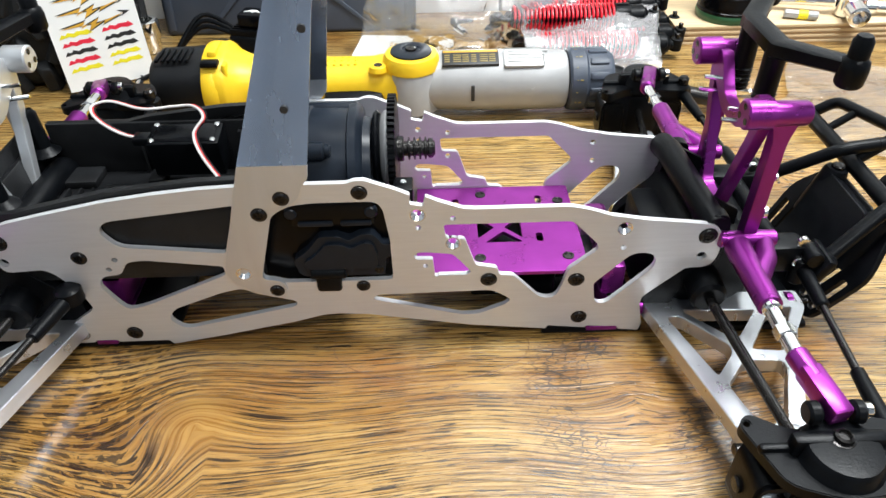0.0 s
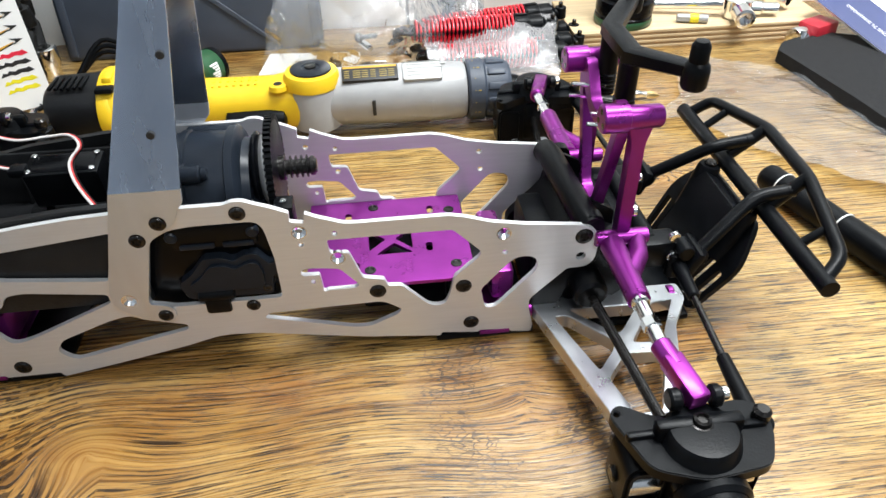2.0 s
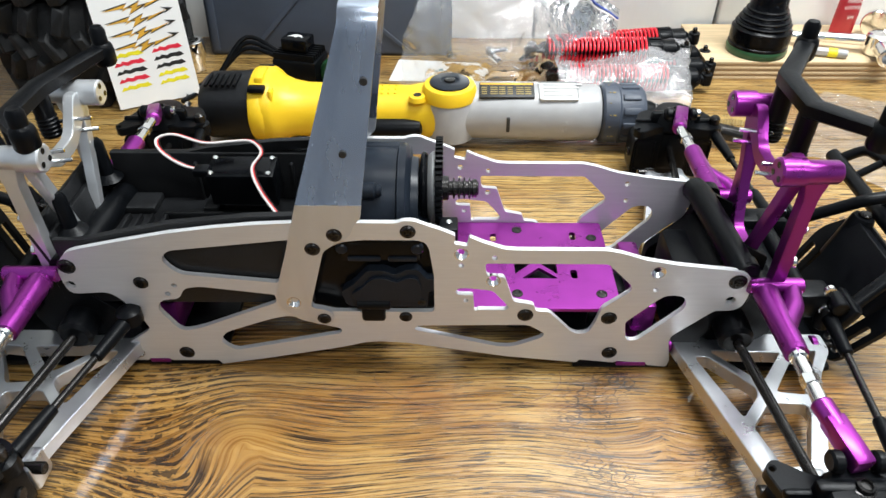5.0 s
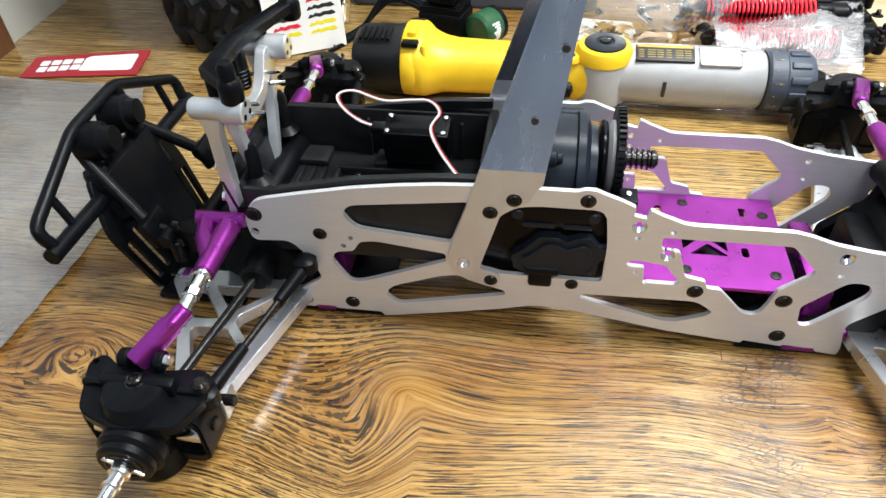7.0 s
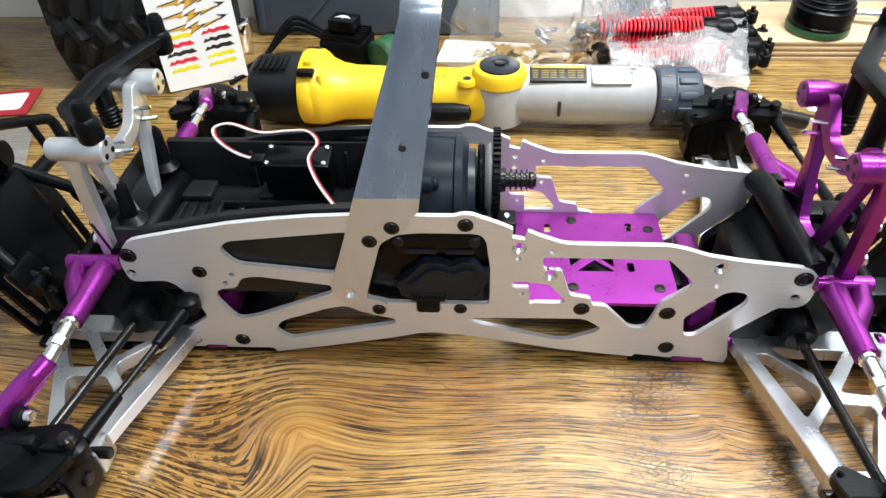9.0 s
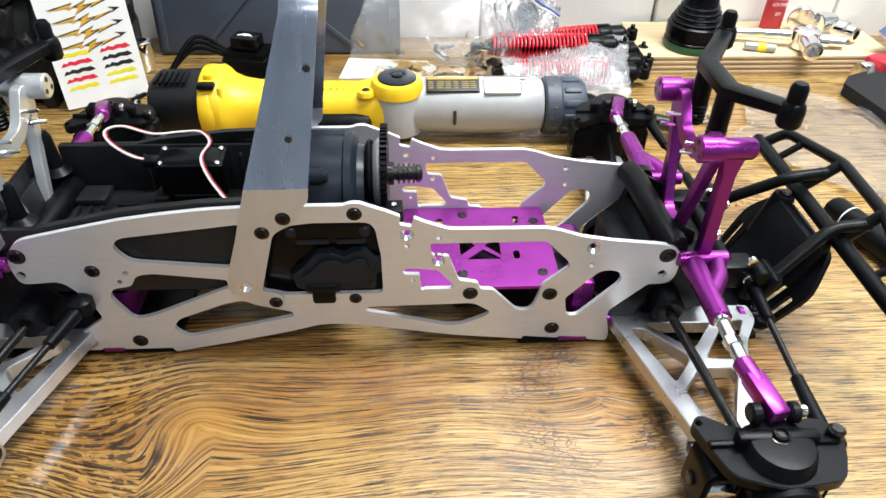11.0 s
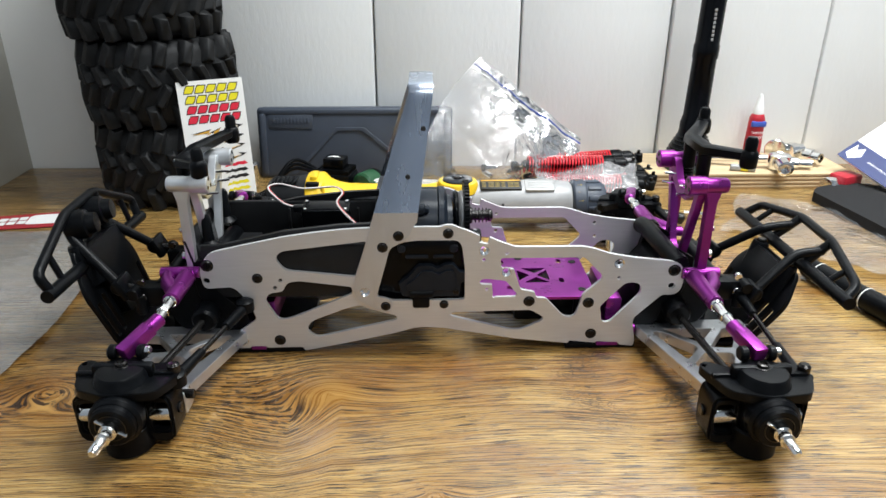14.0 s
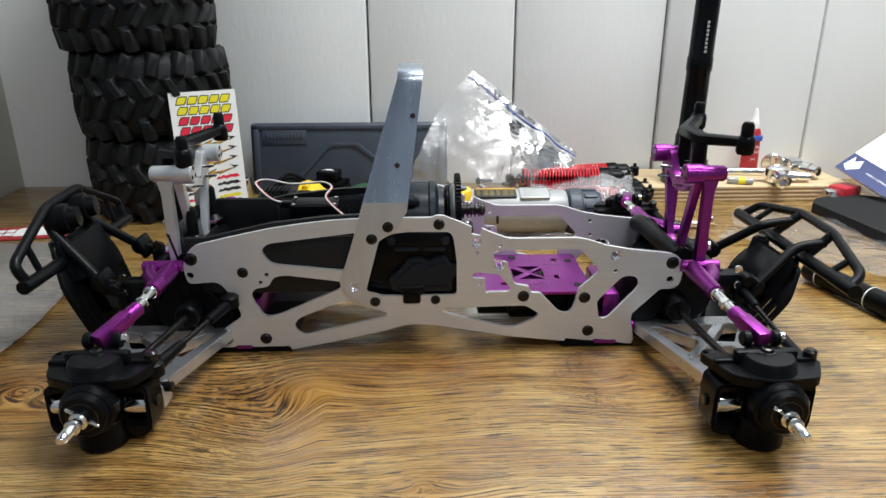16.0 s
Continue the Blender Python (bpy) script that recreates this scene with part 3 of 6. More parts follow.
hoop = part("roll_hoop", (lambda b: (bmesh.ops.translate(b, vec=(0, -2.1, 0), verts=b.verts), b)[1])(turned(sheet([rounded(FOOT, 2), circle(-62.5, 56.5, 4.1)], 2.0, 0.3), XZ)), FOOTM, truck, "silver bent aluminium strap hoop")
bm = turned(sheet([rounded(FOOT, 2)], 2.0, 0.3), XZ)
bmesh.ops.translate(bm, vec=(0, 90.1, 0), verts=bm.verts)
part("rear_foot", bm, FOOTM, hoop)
bm = bmesh.new()
up = [(-1.1, 123.8), (0.2, 128), (4.5, 150), (9.5, 175), (14.5, 200)]
bend = [(24.5 - 10 * math.cos(a), 206 + 11 * math.sin(a)) for a in [radians(k) for k in range(12, 91, 13)]]
path = up + bend + [(45, 217.4)] + [(90 - y, z) for y, z in reversed(up + bend)]
rows = []
for i, (y, z) in enumerate(path):
    a, b = path[max(0, i - 1)], path[min(len(path) - 1, i + 1)]
    d = Vector((0, b[0] - a[0], b[1] - a[1])).normalized()
    n = Vector((0, -d.z, d.y))
    t = min(1, max(0, (z - 123.8) / 88))
    xl, xr = -53.2 + t * 27.5, -19.5 + t * 12
    c = Vector((0, y, z))
    rows.append([bm.verts.new(c + n * s + Vector((x, 0, 0))) for x, s in ((xl, 0.9), (xl + 0.4, 1), (xr - 0.4, 1), (xr, 0.9), (xr, -0.9), (xr - 0.4, -1), (xl + 0.4, -1), (xl, -0.9))])
for p, q in zip(rows, rows[1:]):
    for i in range(8):
        bm.faces.new((p[i], p[(i + 1) % 8], q[(i + 1) % 8], q[i]))
bm.faces.new(rows[0]), bm.faces.new(rows[-1])
# strap drawn darker than its feet: its reflection is in the colour
part("strap", bm, STRAP_REFLECT, hoop, "satin tapered strap, dim reflection put into its colour")
# strap is not pierced: black discs stand for the shade in its holes
for x, z, y in ((-27, 151, 3.2), (-15, 186, 10.2)):
    for y in (y, 90 - y):
        bm = bmesh.new()
        lathe(bm, (x, y - 0.9, z), (x, y + 0.9, z), ((0, 1.5), (0.1, 1.9), (1.7, 1.9), (1.8, 1.5)), 14)
        part("hole_shade_disc", bm, KINK, hoop)

# gearbox between the plates
gear_case = part("gearbox", box(bmesh.new(), -52, 14, 8, 82, 44, 97, 4), SMOKE, truck, "dark smoked plastic gearbox housing")
bm = bmesh.new()
lathe(bm, (-50, 44, 94), (8, 44, 94), ((0, 20), (2, 29), (5, 31.5), (22, 31.8), (22.6, 33), (26, 33.2), (26.6, 32), (46, 31.4), (47, 34), (51, 34), (53, 32), (54, 27), (58, 26)), 48)
part("barrel", bm, SMOKE, gear_case)
bm = bmesh.new()
box(bm, -40, -22, 18, 34, 108, 122, 3)
rod(bm, (-42, 19, 119), (-14, 19, 119), 4.6, 16, 1)
rod(bm, (-14.5, 19, 119), (-11, 19, 119), 3.2, 14, 0.8)
part("top_boss", bm, SMOKE, gear_case)
bm = bmesh.new()
box(bm, -26, -4, 58, 70, 108, 120, 3)
rod(bm, (-28, 64, 118), (0, 64, 118), 4.2, 16, 1)
part("top_boss", bm, SMOKE, gear_case)
bm = bmesh.new()
FACE = [(-36, 62, 3), (-28, 68, 2), (-20, 78, 2), (-10, 78, 2), (-5, 75, 2), (2, 79, 2), (8, 79, 2), (13, 72, 1), (22, 72, 1), (22, 65, 1), (14, 63), (13, 51, 2), (-32, 51, 3)]
b2 = turned(sheet([rounded(FACE, 2)], 6, 1.3), XZ)
bmesh.ops.translate(b2, vec=(0, 0.8, 0), verts=b2.verts)
cov = part("cover", b2, SMOKE, gear_case, "angular moulded cover")
part("front_wall", box(bmesh.new(), -58, 19, 6.9, 9.4, 43, 102, 1), BLACK_S, gear_case)
for x0, x1, z0 in ((-30, -12, 84), (-8, 8, 84)):
    part("cooling_rib", box(bmesh.new(), x0, x1, 1.4, 4, z0, z0 + 3, 0.8), SMOKE, cov)
part("corner_screw", lathe(bmesh.new(), (10, 1.2, 55), (10, 0, 55), ((0, 2.6), (0.8, 2.4), (1.2, 1.4), (0.6, 1.0), (0.6, 0)), 14), SCREW, cov)
b3 = turned(sheet([rounded([(-30, 62, 2), (-24, 66, 2), (-17, 74, 2), (-9, 74, 2), (-4, 71, 2), (3, 75, 2), (8, 74, 2), (10, 66, 2), (9, 57, 2), (-28, 57, 2)], 2)], 2.4, 0.9), XZ)
bmesh.ops.translate(b3, vec=(0, -1.2, 0), verts=b3.verts)
part("raised_face", b3, SMOKE, cov)
for x, z in ((-33, 92), (8, 92), (-31, 54)):
    part("boss", rod(bmesh.new(), (x, 1.6, z), (x, 6, z), 3.4, 14, 0.8), SMOKE, cov)
bm.free()
bm = bmesh.new()
box(bm, -34, 10, 2.6, 10, 83, 99, 2)
box(bm, -37, -28, 5, 12, 55, 62, 1)
part("pocket", bm, BLACK_S, gear_case)
bm = bmesh.new()
rod(bm, (-27, 0.5, 54), (-8, 0.5, 54), 3.6)
box(bm, -25, -11, -1.8, 3, 41, 53, 2)
part("peg", bm, BLACK, gear_case)
bm = bmesh.new()
rod(bm, (9, 44, 104), (13, 44, 104), 21, 28, 1.5)
part("flange", bm, BLACK_S, gear_case)
spur = part("spur_gear", (lambda b: (lathe(b, (17.5, 44, 104), (21.5, 44, 104), ((0, 26), (0.3, 27), (3.7, 27), (4, 26)), 56), b)[1])(bmesh.new()), BLACK, truck, "black plastic spur gear with fine teeth")
bm = bmesh.new()
for i in range(54):
    a = 2 * math.pi * i / 54
    m = Matrix.Translation((19.5, 44, 104)) @ Matrix.Rotation(a, 4, "X") @ Matrix.Translation((0, 0, 28))
    box(bm, -2, 2, -0.75, 0.75, -1.4, 1.6, 0, m)
part("teeth", bm, BLACK, spur)
bm = bmesh.new()
lathe(bm, (12.5, 44, 104), (17, 44, 104), ((0, 16), (1, 19), (3, 21), (4.6, 21), (4.8, 16)), 28)
part("slipper_disc", bm, GREYPL, spur, "grey slipper clutch disc")
bm = bmesh.new()
rod(bm, (20, 44, 104), (42, 44, 104), 4.2)
for x in (27, 30, 33, 36):
    lathe(bm, (x, 44, 104), (x + 1.6, 44, 104), ((0, 4.4), (0.4, 6.2), (1.2, 6.2), (1.6, 4.4)), 16)
rod(bm, (20.5, 44, 104), (25, 44, 104), 7)
rod(bm, (38, 44, 104), (41, 44, 104), 5.4)
part("clutch_shaft", bm, SCREW, spur, "black steel shaft with spring")
bm = bmesh.new()
box(bm, 20, 30, 6, 18, 86, 100, 1.5)
box(bm, 20, 30, 6, 18, 98, 103, 1)
part("switch_block", bm, BLACK, truck)
bm = bmesh.new()
rod(bm, (25, 12, 102.5), (25, 12, 104.5), 1.8)
part("bolt", bm, CHROME, truck)

# purple deck plates between the side plates
DECK = [(30, 3.4, 1), (126, 3.4, 2), (126, 86.6, 2), (30, 86.6, 1)]
tri = [[(72, 36, 1), (84, 36, 1), (78, 46, 1)], [(70, 30, 1), (92, 30, 1), (81, 40, 1)], [(92, 34, 1), (92, 54, 1), (82, 44, 1)], [(66, 34, 1), (66, 54, 1), (76, 44, 1)], [(70, 58, 1), (92, 58, 1), (81, 48, 1)]]
slots = [[(100, 30, 2), (104, 30, 2), (104, 38, 2), (100, 38, 2)], [(104, 68, 2), (108, 68, 2), (108, 76, 2), (104, 76, 2)], [(52, 66, 2), (56, 66, 2), (56, 74, 2), (52, 74, 2)], [(54, 18, 2), (60, 18, 2), (60, 24, 2), (54, 24, 2)]]
bm = sheet([rounded(DECK, 2)] + [rounded(t, 1) for t in tri[1:]] + [rounded(s, 1.8) for s in slots], 2.5, 0.3)
bmesh.ops.translate(bm, vec=(0, 0, 45.5), verts=bm.verts)
deck = part("deck_plate", bm, PURPLE, truck, "purple anodised deck plate with truss cut-outs")
for x, y in ((70, 78), (118, 70), (66, 16), (116, 16)):
    bm = bmesh.new()
    lathe(bm, (x, y, 48), (x, y, 49), ((0, 3.4), (0.5, 3.2), (0.7, 2.0), (0.3, 1.6), (0.3, 0)), 14)
    part("screw", bm, SCREW, deck)
bm = bmesh.new()
box(bm, 60, 110, 14, 74, 20, 40, 3)
box(bm, 36, 140, 34, 54, 14, 34, 3)
part("driveshaft_tunnel", bm, BLACK, truck)
for x0, x1 in ((-150, -138), (136, 150)):
    part("bulkhead_insert", box(bmesh.new(), x0, x1, 12, 76, 20, 42, 3), PURPLE, truck, "purple anodised bulkhead insert")
for x0, x1, xa, xb in ((-173, -114, -158, -146), (102, 161, 128, 146)):
    bm = bmesh.new()
    box(bm, x0, x1, 1, 89, 0.2, 5.2, 1)
    sk = part("skid_plate", bm, BLACK, truck, "black skid plate under the chassis")
    bm = bmesh.new()
    box(bm, xa, xb, -0.4, 90, 3.5, 6.6, 0.5)
    part("spacer", bm, PURPLE, sk, "purple spacer")

# receiver tray at the left
tray = part("radio_tray", box(bmesh.new(), -192, -52, 5, 85, 52, 56, 1.5), TRAYPL, truck, "black plastic radio tray")
for x0, x1, y0, y1, z1 in ((-190, -52, 4, 7.5, 96), (-186, -52, 81, 86.5, 104), (-56, -50, 8, 81, 109)):
    part("tray_wall", box(bmesh.new(), x0, x1, y0, y1, 50, z1, 1.2), TRAYPL, tray)
bm = bmesh.new()
turn = Matrix.Translation((-190, 44, 56)) @ Matrix.Rotation(radians(-14), 4, "Y")
box(bm, -2, 2, -40, 40, 0, 46, 1.5, turn)
box(bm, 2, 6, -34, 34, 4, 38, 1, turn)
part("end_wall", bm, TRAYPL, tray)
for x, y, z in ((-187, 74, 118), (-187, 20, 116)):
    bm = bmesh.new()
    lathe(bm, (x, y, 90), (x, y, z), ((0, 9), (2, 6.5), (4, 4.5), (z - 93, 3.8), (z - 90, 2)), 14)
    part("peg", bm, BLACK, tray)
part("raised_floor", box(bmesh.new(), -184, -56, 7.5, 81, 66, 71, 1), TRAYPL, tray)
for x0, x1, y0, y1 in ((-150, -60, 12, 15), (-150, -60, 55, 58), (-150, -147, 15, 55), (-63, -60, 15, 55)):
    part("recess_rim", box(bmesh.new(), x0, x1, y0, y1, 70.8, 77, 1), TRAYPL, tray)
part("recess_pad", box(bmesh.new(), -140, -70, 21, 50, 70.8, 73, 0.8), BLACK_S, tray)
for x0, x1 in ((-180, -158), (-128, -118)):
    part("moulded_step", box(bmesh.new(), x0, x1, 62, 80, 70.8, 76, 1.5), TRAYPL, tray)
bm = bmesh.new()
TRIM = [(-190, 92, 1), (-155, 100, 2), (-124, 107, 2), (-80, 112, 2), (-54, 113, 1), (-54, 108, 1), (-124, 101), (-190, 86, 1)]
for y in (4.2, 82.5):
    b2 = turned(sheet([rounded(TRIM, 1)], 4, 0.5), XZ)
    bmesh.ops.translate(b2, vec=(0, y, 0), verts=b2.verts)
    part("tray_rim", b2, TRAYPL, tray)
bm.free()
for k in range(4):
    part("stiffener", box(bmesh.new(), -180 + k * 7, -178.5 + k * 7, 8, 58, 70.8, 75, 0.4), TRAYPL, tray)
for x in (-134, -104, -74):
    part("stiffener", box(bmesh.new(), x, x + 2, 78, 81.5, 70, 98, 0.4), TRAYPL, tray)
for x, y in ((-136, 54), (-70, 54), (-136, 20), (-70, 20)):
    part("screw", rod(bmesh.new(), (x, y, 70), (x, y, 74.4), 2.6, 12, 0.6), SCREW, tray)
bm = bmesh.new()
tilt = Matrix.Translation((-98, 62, 104)) @ Matrix.Rotation(radians(8), 4, "X")
box(bm, -20, 20, -9.5, 9.5, -20, 3, 1, tilt)
servo = part("steering_servo", bm, BLACK, truck, "black servo with four silver screws")
bm = bmesh.new()
box(bm, -17, 17, -7.5, 7.5, 2.6, 3.4, 0.4, tilt)
part("servo_lid", bm, BLACK_S, servo)
for sx in (-17, 17):
    for sy in (-7, 7):
        bm = bmesh.new()
        rod(bm, tilt @ Vector((sx, sy, 3)), tilt @ Vector((sx, sy, 4.3)), 1.6, 10, 0.3)
        part("screw", bm, CHROME, servo)
WIRE = [(-118, 57, 107), (-131, 58, 110), (-141, 58, 119), (-145, 65, 123), (-136, 69, 124), (-117, 63, 122), (-101, 65, 122), (-89, 63, 123), (-82, 54, 121), (-86, 45, 116), (-78, 27, 113), (-63, 8, 106), (-58, 8, 92)]


def smooth_path(pts, n=6):
    P = [Vector(p) for p in pts]
    out = []
    for i in range(len(P) - 1):
        a, b, c, d = P[max(0, i - 1)], P[i], P[i + 1], P[min(len(P) - 1, i + 2)]
        for k in range(n):
            t = k / n
            out.append(0.5 * ((2 * b) + (c - a) * t + (2 * a - 5 * b + 4 * c - d) * t * t + (3 * b - a - 3 * c + d) * t ** 3))
    return out + [P[-1]]


for k, (material, text) in enumerate(((WHITE_WIRE, "white wire"), (RED_WIRE, "red wire"), (BLACK, "black wire"))):
    bm = bmesh.new()
    off = Vector((0.5, 0.9, -0.4)) * (k - 1) * 1.1
    tube(bm, smooth_path([Vector(p) + off for p in WIRE]), 0.72, 7)
    part("servo_wire", bm, material, servo, text)
bm = bmesh.new()
box(bm, -125, -116, 53, 61, 104, 109, 1)
part("wire_boot", bm, BLACK, servo)


# ---------- suspension corners ----------
def corner(s, cx, far):
    """One wheel corner; s: +1 for the end at +x. cx: x of the hub. far: on the side away from the near plate."""
    f = (lambda b: flip_y(b)) if far else (lambda b: b)

    dy = (12 if s < 0 else 0) if not far else -17
    inward = {"pivot_cap", "bolt"}

    def add(name, bm, material, parent, label=""):
        if dy and (name in inward or name == "steering_knuckle" or parent.name.startswith("steering_knuckle")):
            bmesh.ops.translate(bm, vec=(0, dy, 0), verts=bm.verts)
        elif dy > 0 and (name == "lower_arm" or name in ("outer_boss", "pin_head")):
            bmesh.ops.scale(bm, vec=(1, 0.9, 1), verts=bm.verts)
        return part(name, f(bm), material, parent, label)

    # lower arm: machined truss
    out = [(160, 11, 3), (252, 11, 3), (252, -3, 4), (238, -24, 5), (231, -46, 6), (212, -97, 5), (183, -97, 5), (180, -82, 8), (160, 2, 4)]
    h1 = [(170, -9, 3), (178, -9, 3), (198, -33, 3), (197, -39, 3), (184, -55, 3)]
    h2 = [(180, -4, 3), (222, -5, 3), (205, -27, 4), (201, -27, 4)]
    h3 = [(187, -61, 3), (201, -44, 3), (221, -45, 3), (222, -50, 3), (207, -86, 3), (193, -86, 3)]
    h4 = [(230, -5, 3), (244, -3, 3), (232, -24, 3), (225, -38, 3), (208, -36, 3)]
    flat = lambda ps: [(s * p[0], *p[1:]) for p in ps]
    bm = sheet([rounded(flat(out), 3)] + [rounded(flat(h), 3) for h in (h1, h2, h3, h4)], 9, 2.0, 2.0, 2)
    lean = Matrix.Translation((0, 0, 12)) @ Matrix.Rotation(radians(-3), 4, "X")
    arm = add("lower_arm", turned(bm, lean), ARM, truck, "silver machined aluminium lower arm")
    for xa in (156, 244):
        bm = rod(bmesh.new(), (s * xa, 6, 17), (s * (xa + 4), 6, 17), 5.6)
        add("bushing", bm, PURPLE, arm, "purple hinge bushing")
    bm = bmesh.new()
    rod(bm, (s * 158, 6, 17), (s * 258, 6, 17), 1.8)
    add("hinge_pin", bm, SCREW, arm)
    bm = bmesh.new()
    for xa, xb in ((181, 191), (203, 213)):
        box(bm, min(s * xa, s * xb), max(s * xa, s * xb), -104, -86, 9, 27, 3)
    add("outer_boss", bm, ARM, arm)
    bm = bmesh.new()
    rod(bm, (s * 176, -99, 24), (s * 190, -99, 24), 3.5)
    add("pin_head", bm, SCREW, arm)
    # turnbuckle upper link
    up = 0 if s > 0 else 5
    A, J1, J2, E = Vector((s * 200, -4, 68 + up)), Vector((s * 199.5, -50 + dy * 0.5, 68.5 + up)), Vector((s * 200, -82 + dy * 0.8, 67.5 + up)), Vector((cx + s * 1, -109 + dy, 64))
    bm = bmesh.new()
    tube(bm, [A, A.lerp(J1, 0.5), J1], [6.8, 6.3, 6.0], 16)
    rod(bm, A + Vector((-9 * s, 4, 2)), A + Vector((21 * s, 4, 2)), 4.6)
    tube(bm, [A + Vector((s * 15, 3, 1)), A + Vector((s * 11, -11, 0)), A + Vector((s * 1, -26, 0))], [4.6, 5.6, 6], 12)
    lnk = add("upper_link", bm, PURPLE, truck, "purple anodised turnbuckle link")
    bm = bmesh.new()
    rod(bm, J1, J2, 3.7, 14, 0.6)
    rod(bm, J1.lerp(J2, 0.42), J1.lerp(J2, 0.62), 4.7, 6, 0.5)
    rod(bm, J1.lerp(J2, -0.1), J1.lerp(J2, 0.1), 4.8, 14)
    add("turnbuckle", bm, CHROME, lnk, "polished steel turnbuckle")
    bm = bmesh.new()
    m, n = basis(J2, E)
    rod(bm, J2.lerp(E, -0.12), J2.lerp(E, 0.45), 5.2, 16, 1.2)
    box(bm, -4.9, 4.9, -4.9, 4.9, n * 0.2, n + 3, 1.8, m)
    add("link_end", bm, PURPLE, lnk)
    bm = bmesh.new()
    rod(bm, (cx - 12, -108, 63), (cx - 6, -108, 63), 5.2, 18, 1.2)
    rod(bm, (cx + 7, -108, 63), (cx + 12.5, -108, 63), 5.2, 18, 1.2)
    add("pivot_cap", bm, BLACK, lnk)
    bm = bmesh.new()
    rod(bm, (cx + 12, -108, 64), (cx + 15.5, -108, 64), 3.2)
    add("bolt", bm, CHROME, lnk)
    # hub carrier
    bm = bmesh.new()
    KEEL = [(cx - 36, -104, 4), (cx - 30, -98, 4), (cx - 14, -108, 6), (cx + 14, -104, 4), (cx + 26, -102, 5), (cx + 36, -108, 5), (cx + 34, -122, 5), (cx + 26, -138, 5), (cx - 4, -142, 6), (cx - 26, -134, 6)]
    hub = sheet([rounded(KEEL, 4), circle(cx - 32, -104, 1.6, 10)], 6.5, 1.6, 1.6, 2)
    bmesh.ops.translate(hub, vec=(0, 0, 45), verts=hub.verts)
    bm.free()
    knuckle = add("steering_knuckle", hub, BLACK, truck, "black plastic steering knuckle with bare axle")
    bm = bmesh.new()
    lathe(bm, (cx, -122, 48), (cx, -122, 60), ((0, 19), (2.5, 18.6), (4, 17), (9, 16.2), (11, 14.6), (11.6, 11), (11.8, 0)), 36)
    box(bm, cx - 20, cx + 20, -121, -114, 49, 60.5, 2.5)
    box(bm, cx - 32, cx + 32, -119, -115, 49, 54, 1.6)
    add("kingpin_cap", bm, BLACK, knuckle)
    bm = bmesh.new()
    lathe(bm, (cx, -119, 58), (cx, -119, 63), ((0, 5.4), (1.6, 5.4), (2, 4.2), (4, 3.8), (4.6, 2.6), (3.2, 2.2), (3.2, 0)), 18)
    add("screw", bm, SCREW, knuckle)
    bm = bmesh.new()
    rod(bm, (cx + 31, -114, 48), (cx + 31, -114, 58), 4.2, 12, 1.5)
    add("ball_bolt", bm, SCREW, knuckle)
    # dark backing added behind the ears so nothing shows through their openings
    bm = bmesh.new()
    box(bm, cx - 30, cx + 29, -110, -106, 9, 46, 2)
    add("ear_backing", bm, BLACK, knuckle)
    bm = bmesh.new()
    box(bm, cx - 13, cx + 13, -136, -104, 12, 47, 5)
    rod(bm, (cx + 1, -130, 34), (cx + 1, -151, 34), 14.5, 24, 1.5)
    rod(bm, (cx + 1, -136, 34), (cx + 1, -146, 34), 17, 24, 2)
    add("upright", bm, BLACK, knuckle)
    for x0, x1 in ((cx - 33, cx - 13), (cx + 13, cx + 31)):
        xc = (x0 + x1) / 2
        ring_o = [(x0, 5, 9), (x1, 5, 9), (x1, 42, 7), (x0, 42, 7)]
        ring_i = [(xc - 6, 14, 3), (xc + 6, 14, 3), (xc + 6, 36, 3), (xc - 6, 36, 3)]
        ear = turned(sheet([rounded(ring_o, 4), rounded(ring_i, 3)], 24, 1.6, 1.6, 2), XZ)
        bmesh.ops.translate(ear, vec=(0, -129, 0), verts=ear.verts)
        add("carrier_ear", ear, BLACK, knuckle)
        bm = bmesh.new()
        rod(bm, (x0 + 2, -121, 25), (x1 - 2, -121, 25), 7.4, 20)
        add("pivot_sleeve", bm, CHROME, knuckle, "bright steel sleeve")
        bm = bmesh.new()
        xo = x0 - 0.5 if x0 < cx else x1 + 0.5
        rod(bm, (xo - 1.5, -116, 24), (xo + 1.5, -116, 24), 4, 10, 0.7)
        add("screw", bm, SCREW, knuckle)
    bm = bmesh.new()
    rod(bm, (cx - 1, -126, 0.3), (cx - 1, -126, 20), 15.5, 28, 1.5)
    add("lower_cap", bm, BLACK, knuckle)
    bm = bmesh.new()
    lathe(bm, (cx + 1, -150.5, 34), (cx + 1, -152.5, 34), ((0, 10), (0.9, 9.8), (1.0, 8.9), (0.3, 8.7), (0.3, 5.8), (1.0, 5.6), (1.0, 0)), 26)
    add("bearing", bm, SCREW, knuckle, "steel ball bearing")
    bm = bmesh.new()
    lathe(bm, (cx + 1, -150, 34), (cx, -176, 35), ((0, 5.6), (6, 5.6), (6.5, 4.0), (11, 4.0), (11.5, 4.8), (13, 4.8), (13.4, 3.4), (25, 3.2), (26.5, 2.0)), 16)
    add("axle", bm, CHROME, knuckle, "bare steel axle stub")
    bm = bmesh.new()
    rod(bm, (cx - 8, -151, 40), (cx + 10, -151, 28), 1.3, 8, 0.3)
    add("cross_pin", bm, CHROME, knuckle)
    # drive shaft
    bm = bmesh.new()
    rod(bm, (s * 190, -8, 37), (cx - 4 * s, -108 + dy, 34), 2.8)
    shaft = add("drive_shaft", bm, SCREW, truck, "black steel drive shaft")
